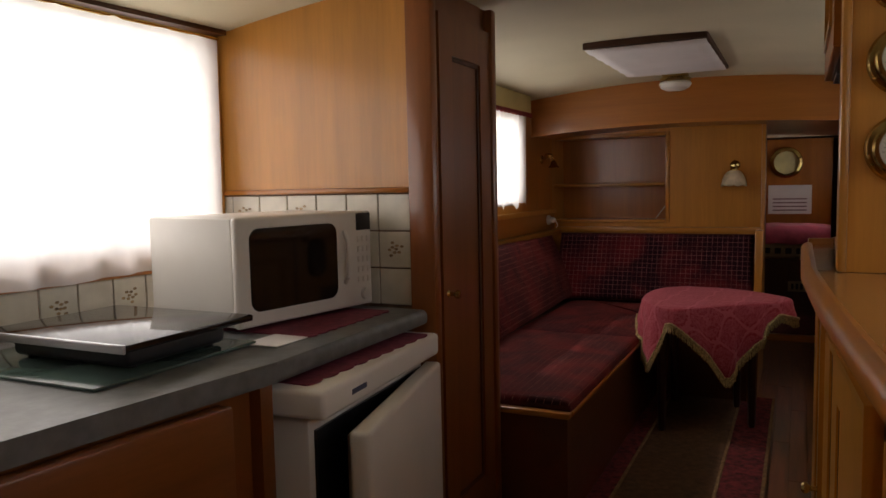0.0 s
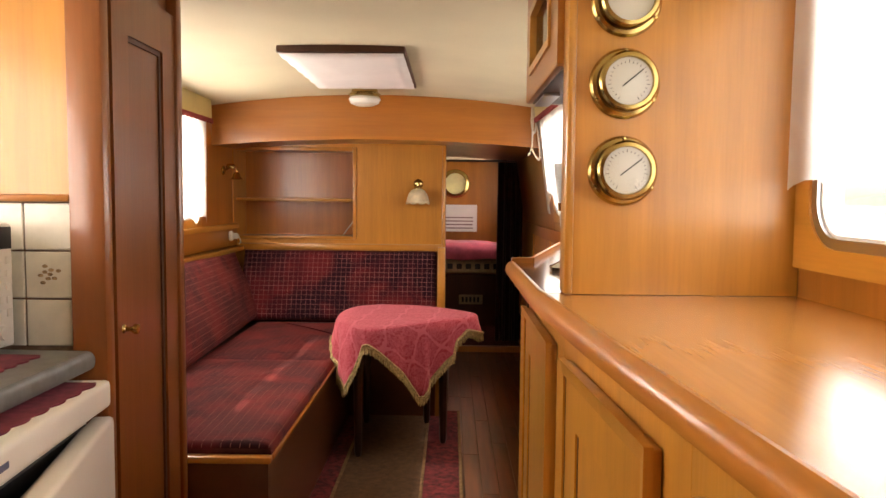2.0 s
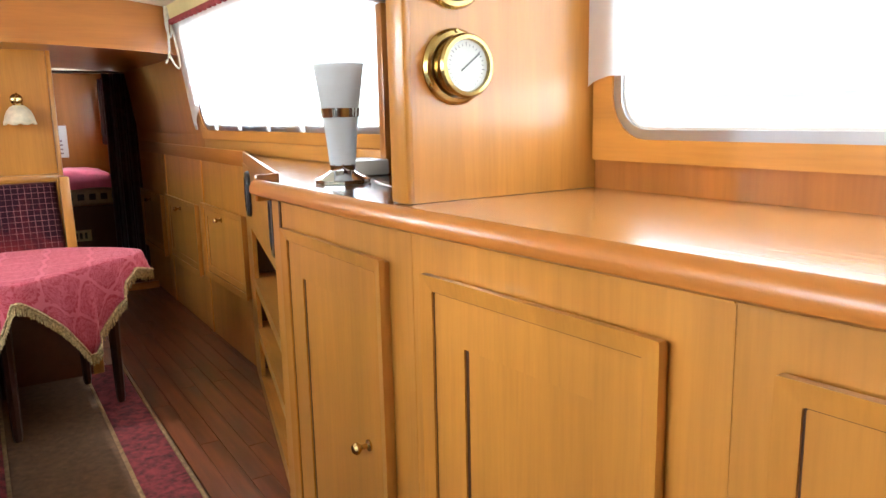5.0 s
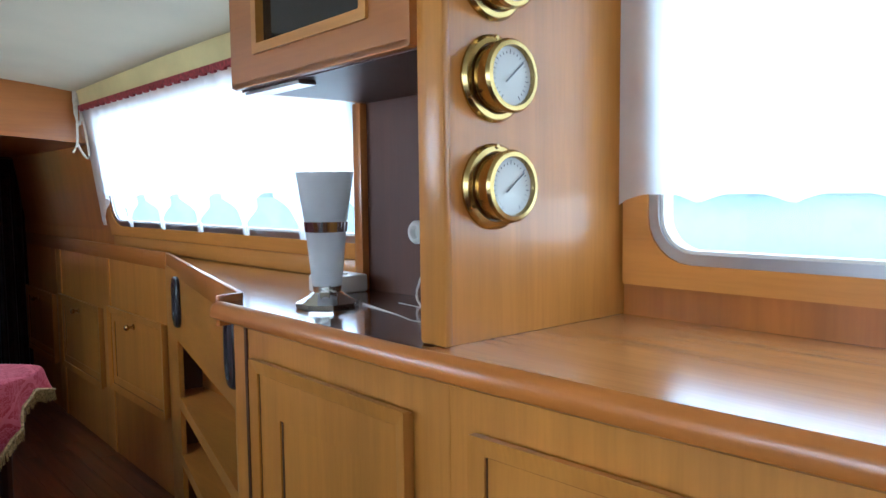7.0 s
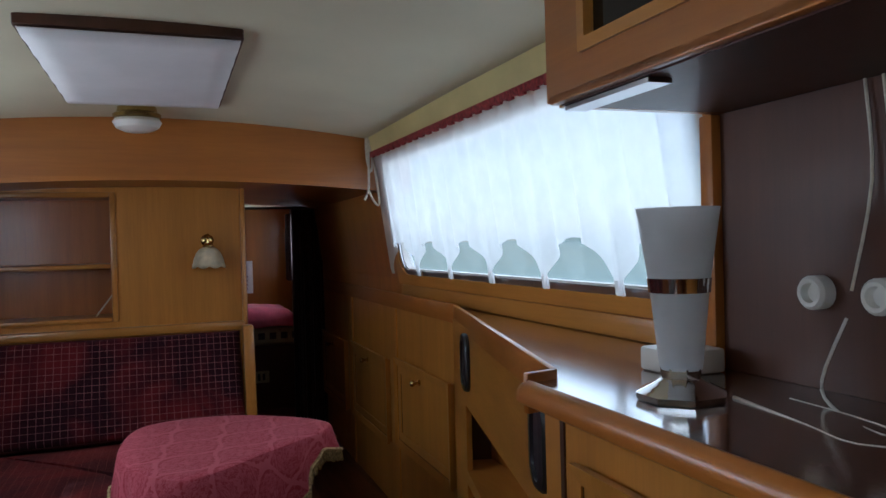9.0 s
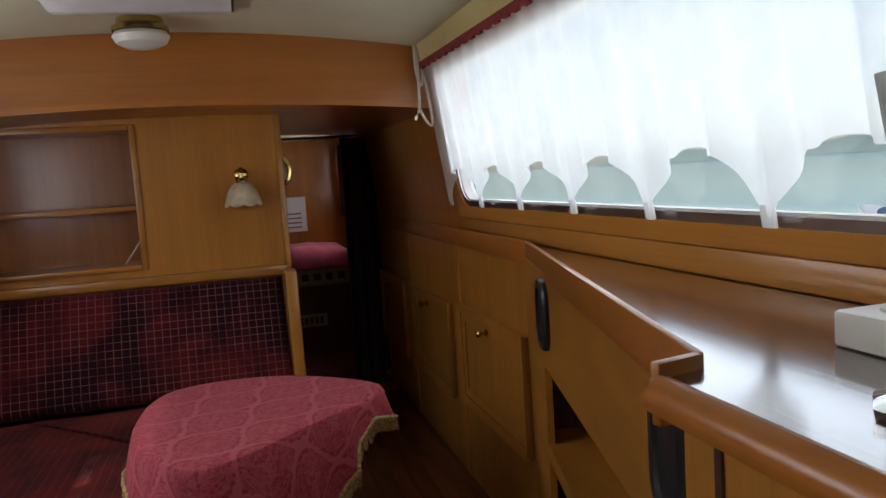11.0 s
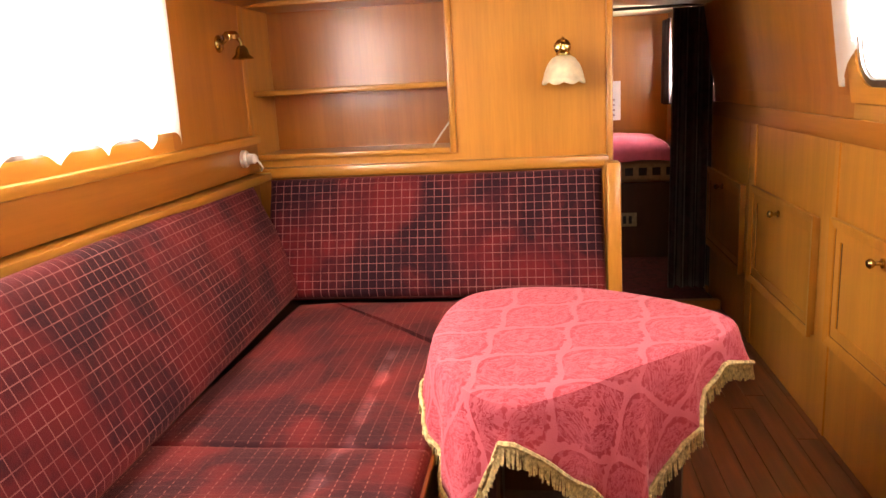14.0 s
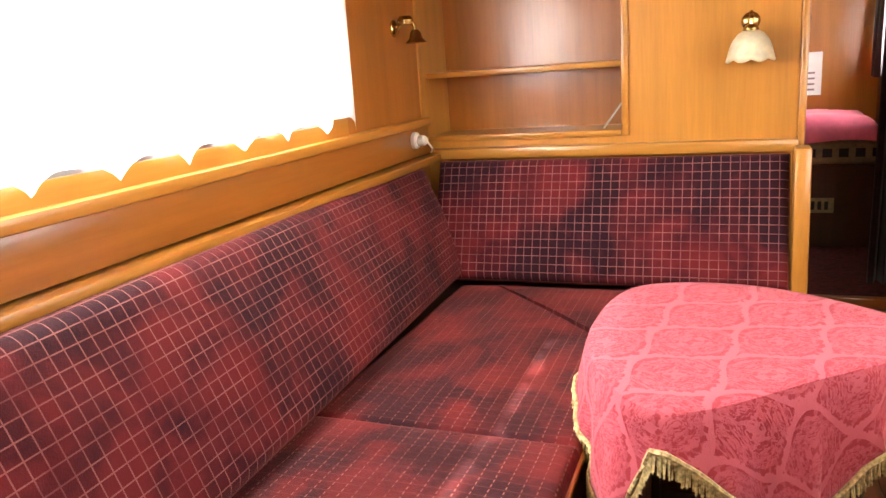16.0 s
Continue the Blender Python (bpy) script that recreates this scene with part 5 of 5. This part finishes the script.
mw_part("control_dial", lathe([(0.018, 0.012), (0.016, 0.022), (0, 0.023)], (0, 0.215, 0.045), "x", 18), white_paint, mw)
for x, y in ((-0.32, -0.2), (-0.32, 0.2), (-0.05, -0.2), (-0.05, 0.2)):
    mw_part("foot", lathe([(0.014, 0.0), (0.014, 0.012)], (x, y, 0), "z", 10), black, mw)

tray = tagged(part("glass_board", box(-1.28, -0.775, -4.17, -3.72, GALLEY + 0.001, GALLEY + 0.008, bevel=0.002), mat("green_glass_board", (0.07, 0.11, 0.095), 0.08)), "green-tinted glass board on the worktop", "board")
hob = thing("portable_hob", (-0.99, -3.93, GALLEY + 0.008), "black portable glass hob with a chrome rim", "hob")
part("base", box(-1.18, -0.82, -4.05, -3.77, GALLEY + 0.012, GALLEY + 0.058, bevel=0.015, seg=3), black, hob)
part("glass_top", box(-1.215, -0.768, -4.10, -3.735, GALLEY + 0.059, GALLEY + 0.074, bevel=0.003), oven_glass, hob, "black glass top")
part("front_rim", box(-1.216, -0.767, -4.108, -4.1005, GALLEY + 0.058, GALLEY + 0.076, bevel=0.002), alu, hob, "bright metal rim")
for x, y in ((-1.15, -4.02), (-0.85, -4.02), (-1.15, -3.8), (-0.85, -3.8)):
    part("foot", lathe([(0.012, 0.008), (0.014, 0.014)], (x, y, GALLEY), "z", 10), black, hob)
tagged(part("paper_slip", box(-0.80, -0.70, -3.74, -3.62, GALLEY + 0.0008, GALLEY + 0.003), paper), "white paper slip beside the hob", "paper")

# ---- ceiling fittings ----
ht = thing("ceiling_hatch", (-0.24, -1.27, 1.82), "square ceiling hatch with a white pleated blind", "hatch")
Z = 1.786
part("hatch_frame", ring_mesh(round_rect(0.525, 0.99, 0.01, 2), round_rect(0.48, 0.93, 0.01, 2), Matrix.Translation((-0.235, -1.32, 1.80)), -0.008, 0.025), dark_z, ht)
bm = bmesh.new()
rows_ = []
for i in range(13):
    y = -1.80 + 0.97 * i / 12
    rows_.append([bm.verts.new((-0.49 + 0.51 * k / 8, y, Z - 0.006 * (i % 2) - 0.012 * math.sin(math.pi * k / 8) * math.sin(math.pi * i / 12))) for k in range(9)])
for a, b in zip(rows_, rows_[1:]):
    for k in range(8):
        bm.faces.new((a[k], a[k + 1], b[k + 1], b[k]))
bl = part("blind", bm, paper, ht, "white pleated cloth blind")
bl.modifiers.new("thick", "SOLIDIFY").thickness = 0.003
dm = thing("ceiling_light", (-0.27, -0.66, ceil_z(-0.27, -0.66)), "round white dome light on a brass base, unlit", "ceiling light")
cz = ceil_z(-0.27, -0.66)
part("base", lathe([(0.07, 0.004), (0.075, -0.02), (0.088, -0.028), (0.088, -0.042), (0.075, -0.046)], (-0.27, -0.66, cz), "z", 32), brass, dm)
part("dome", lathe([(0.082, -0.0465), (0.090, -0.058), (0.078, -0.080), (0.05, -0.093), (0, -0.098)], (-0.27, -0.66, cz), "z", 32), white_paint, dm, "opal white glass dome")


# ---- wall lamps ----
def bracket_lamp(at, out, label):
    o = Vector(out).normalized()
    s = thing("wall_lamp", at, label, "wall lamp", "brass wall lamps")
    at = Vector(at)
    ax, sg = ("y", -1) if abs(o.y) > abs(o.x) else ("x", 1)
    part("wall_plate", lathe([(0.030, 0), (0.030, 0.005), (0.022, 0.012), (0.010, 0.016)], at, ax, 24, sg), brass, s)
    part("arm", tube([at + o * 0.012, at + o * 0.05 + Vector((0, 0, 0.02)), at + o * 0.08 + Vector((0, 0, 0.01)), at + o * 0.085 + Vector((0, 0, -0.015))], 0.007, 8), brass, s)
    part("finial", lathe([(0, 0.022), (0.006, 0.018), (0.008, 0.012), (0.004, 0.004)], at + o * 0.06 + Vector((0, 0, 0.012)), "z", 10), brass, s)
    return s, at + o * 0.085


sl, c = bracket_lamp((0.005, -0.001, 1.295), (0, -1, 0), "brass wall lamp with a cream scalloped glass shade")
part("gallery", lathe([(0.012, 0), (0.024, -0.012), (0.026, -0.028)], c + Vector((0, 0, -0.012)), "z", 20), brass, sl)
bm = bmesh.new()
rings = []
n = 48
for k, (r, h) in enumerate(((0.020, -0.03), (0.040, -0.042), (0.056, -0.062), (0.066, -0.086), (0.071, -0.108), (0.076, -0.122))):
    ring = []
    for i in range(n):
        a = 2 * math.pi * i / n
        lob = abs(math.sin(4 * a))
        ring.append(bm.verts.new(c + Vector((r * (1 + 0.03 * lob) * math.cos(a), r * (1 + 0.03 * lob) * math.sin(a), h - (0.010 * lob if k == 5 else 0)))))
    rings.append(ring)
for a, b in zip(rings, rings[1:]):
    for i in range(n):
        bm.faces.new((a[i], a[(i + 1) % n], b[(i + 1) % n], b[i]))
o = part("shade", bm, shade_glass, sl, "cream glass shade with a scalloped rim")
o.modifiers.new("thick", "SOLIDIFY").thickness = 0.003
sl, c = bracket_lamp((left_x(-0.2) + 0.001, -0.25, 1.365), (1, 0, 0), "small brass swivel reading lamp")
part("head", lathe([(0.012, 0.0), (0.020, -0.012), (0.024, -0.03), (0.040, -0.045), (0.036, -0.046), (0.02, -0.03)], c + Vector((0, 0, -0.01)), "z", 20), brass, sl)
part("rear_knob", lathe([(0, 0.03), (0.02, 0.028), (0.030, 0.015), (0.028, 0)], Vector(c) + Vector((-0.035, 0, 0.012)), "z", 16), brass, sl)
pg = thing("plug_with_socket", (left_x(-0.19) + 0.03, -0.19, 0.955), "white round socket with a plug on the side board", "socket")
part("socket", lathe([(0.032, 0), (0.032, 0.014), (0.025, 0.02)], (left_x(-0.19) + 0.029, -0.21, 0.955), "x", 20), white_paint, pg)
part("plug", lathe([(0.019, 0.015), (0.019, 0.045), (0.010, 0.055)], (left_x(-0.19) + 0.029, -0.21, 0.955), "x", 16), dial, pg)
part("wire", tube([(left_x(-0.19) + 0.08, -0.21, 0.955), (left_x(-0.19) + 0.085, -0.17, 0.92), (left_x(-0.19) + 0.06, -0.12, 0.90)], 0.004, 6), white_paint, pg)

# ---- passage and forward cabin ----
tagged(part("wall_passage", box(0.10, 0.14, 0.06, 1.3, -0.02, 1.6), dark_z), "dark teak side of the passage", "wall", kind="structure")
tagged(part("wall_forward_port", box(-0.70, -0.65, 1.25, 2.65, -0.02, 1.75), amber_z), "teak side of the forward cabin", "wall", kind="structure")
tagged(part("wall_forward_aft", box(-0.65, 0.099, 1.26, 1.3, -0.02, 1.75), amber_z), "teak bulkhead behind the passage", "wall", kind="structure")
tagged(part("wall_forward_end", box(-0.70, 0.86, 2.6, 2.65, -0.02, 1.75), amber_z), "teak end of the forward cabin", "wall", kind="structure")
tagged(part("wall_forward_starboard", wall_mesh((0.80, 2.6), (0.80, 1.3), -0.02, 1.75, 0.04, [(0.25, 0.85, 1.0, 1.5)]), amber_z, smooth=False), "teak side of the forward cabin with a window", "wall", kind="structure")
tagged(part("wall_forward_return", box(0.801, 0.9, 1.26, 1.3, -0.02, 1.75), amber_z), "teak return beside the lockers", "wall", kind="structure")
tagged(part("ceiling_forward", box(-0.70, 0.86, 1.302, 2.65, 1.575, 1.62), cream), "pale headlining of the forward cabin", "ceiling", kind="structure")
tagged(part("carpet_forward", box(-0.649, 0.79, 0.95, 2.0, -0.014, 0.012), carpet), "maroon carpet in the forward cabin", "carpet", kind="structure")
tagged(part("threshold", box(0.141, 0.80, 0.90, 0.949, -0.014, 0.045, bevel=0.006), amber_x), "teak threshold of the forward cabin", "trim", kind="structure")
window("window_5", (0.80, 2.35), (0.80, 1.75), 1.0, 1.5, "small forward window behind a white curtain", radius=0.06)
net_curtain("net_curtain", (0.765, 2.2), (0.765, 1.72), 1.5, 0.98, 6, "short white curtain at the forward window", 0.02, 4, seed=9, rod=False)
window_light("window_light_forward", (0.92, 2.35), (0.92, 1.75), 1.0, 1.5, (-1, 0, 0), 8)
cu = thing("door_curtain", (0.71, 1.22, 0.03), "dark maroon curtain drawn to the side of the passage", "curtain")
cm = part("cloth", curtain_mesh((0.60, 1.22), (0.80, 1.22), 1.50, 0.03, 4, 0.025, 0.0, 11, taper=-0.1), maroon_cloth, cu)
cm.modifiers.new("thick", "SOLIDIFY").thickness = 0.003
part("curtain_rod", tube([(0.142, 1.22, 1.51), (0.80, 1.22, 1.51)], 0.008, 8, smooth_steps=1), leg_wood, cu)
cu = thing("side_curtain", (0.76, 2.4, 1.0), "dark curtain beside the forward window", "curtain")
part("cloth", curtain_mesh((0.75, 2.50), (0.75, 2.22), 1.52, 0.98, 3, 0.02, 0.0, 12), maroon_cloth, cu)
bed = thing("berth", (0.1, 2.3, 0.0), "built-in berth with a patterned skirting and a vent", "bed")
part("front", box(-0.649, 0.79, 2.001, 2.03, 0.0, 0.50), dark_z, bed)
part("mattress", box(-0.64, 0.785, 1.99, 2.59, 0.505, 0.64, bevel=0.03, seg=3), canvas, bed, "patterned beige mattress cover")
for k in range(9):
    part("pattern_square", box(0.02 + k * 0.085, 0.07 + k * 0.085, 1.986, 1.9895, 0.55, 0.60), black, bed)
bm = box(0.30, 0.52, 1.994, 2.0, 0.22, 0.31, bevel=0.002)
v = part("vent", bm, canvas, bed, "brass-coloured slotted vent")
for k in range(5):
    part("slot", box(0.325 + k * 0.036, 0.345 + k * 0.036, 1.991, 1.9935, 0.24, 0.29), black, v)
bm = cushion((-0.6, 1.97, 0.64), (1, 0, 0), (0, 1, 0), (0, 0, 1), 1.33, 0.6, 0.13, 0.03, 0.08)
for q in bm.verts:
    q.co.z += 0.02 * noise.noise(q.co * 7)
tagged(part("bed_cover", bm, pink), "crumpled pink cover on the berth", "bedding")
pr = thing("porthole", (0.26, 2.6, 1.35), "round brass porthole with a bright pane", "porthole")
part("ring", lathe([(0.105, 0.042), (0.105, 0.0), (0.12, 0.0), (0.14, 0.012), (0.145, 0.03), (0.145, 0.042)], (0.26, 2.56, 1.35), "y", 36), brass, pr)
part("pane", lathe([(0.108, 0.03), (0, 0.032)], (0.26, 2.56, 1.35), "y", 32), mat("pale_yellow_pane", (0.75, 0.68, 0.35), 0.2), pr)
ps = thing("wall_calendar", (0.30, 2.59, 0.87), "pale paper calendar sheet pinned to the bulkhead", "calendar")
part("sheet", box(0.11, 0.48, 2.592, 2.5985, 0.87, 1.14), paper, ps)
for k in range(4):
    part("print_bar", box(0.15, 0.44, 2.590, 2.5918, 0.90 + k * 0.035, 0.912 + k * 0.035), mat("print_grey", (0.3, 0.2, 0.22), 0.8), ps)

# ---- outdoors ----
bm = bmesh.new()
S = 900
bm.faces.new([bm.verts.new(p) for p in ((-S, -S, -0.55), (S, -S, -0.55), (S, S, -0.55), (-S, S, -0.55))])
tagged(part("water", bm, water), "rippled green lake water", "water", kind="structure")
for sx in (1, -1):
    bm = bmesh.new()
    rng = random.Random(20 + sx)
    prev = None
    for i in range(61):
        y = -450 + 15 * i
        h = 3.5 + 2.5 * noise.noise(Vector((y * 0.05, sx, 0))) + rng.uniform(-0.6, 0.6)
        sec = [bm.verts.new((sx * (230 + 3 * noise.noise(Vector((y * 0.03, 3, sx))) + dx), y, z)) for dx, z in ((0, -0.6), (2, 0.3), (8, h), (20, h + 2), (40, h))]
        if prev:
            for k in range(4):
                bm.faces.new((prev[k], sec[k], sec[k + 1], prev[k + 1]))
        prev = sec
    tagged(part("backdrop_bank", bm, bank), "wooded green bank across the water", "bank", kind="structure")
bt = thing("moored_boat", (11.0, 6.2, -0.55), "small white boat with a blue cover on the water", "boat")
bm = bmesh.new()
secs = []
for k, (y, w, h) in enumerate(((-1.6, 0.5, 0.55), (-0.8, 0.75, 0.5), (0.2, 0.78, 0.5), (1.0, 0.55, 0.6), (1.7, 0.04, 0.75))):
    secs.append([bm.verts.new((11 + dx * w, 6.2 + y, -0.55 + z)) for dx, z in ((-1, h), (-0.7, 0.05), (0, -0.1), (0.7, 0.05), (1, h))])
for a, b in zip(secs, secs[1:]):
    for k in range(4):
        bm.faces.new((a[k], a[k + 1], b[k + 1], b[k]))
bm.faces.new(secs[0])
part("hull", bm, hull_white, bt)
part("cover", box(10.4, 11.6, 4.9, 7.0, -0.08, 0.2, bevel=0.12, seg=3), boat_blue, bt)

# ---- floor strips ----
floor_thing = thing("floor", (0.2, -2.5, 0), "reddish-brown strip wood cabin sole", "floor", kind="structure")
strip_me = {}
rng = random.Random(3)
W, GAP = 0.072, 0.0015
for i in range(17):
    x = -0.36 + i * W
    if x > 0.82:
        break
    y = -5.9
    first = rng.uniform(0.3, 1.0)
    while y < 0.88:
        ln = first if y == -5.9 else 1.0
        y1 = min(y + ln, 0.9)
        key = round(y1 - y, 3)
        if key not in strip_me:
            o = part("floor_strip", box(0, W - GAP, 0, y1 - y - GAP, -0.015, 0.0, bevel=0.0008, seg=1), floor_wood, floor_thing)
            for v in o.data.vertices:
                v.co += floor_thing.location
            strip_me[key] = o.data
        else:
            o = new("floor_strip", strip_me[key])
            o.parent = floor_thing
        o.location = Vector((x, y, 0)) - floor_thing.location
        y = y1
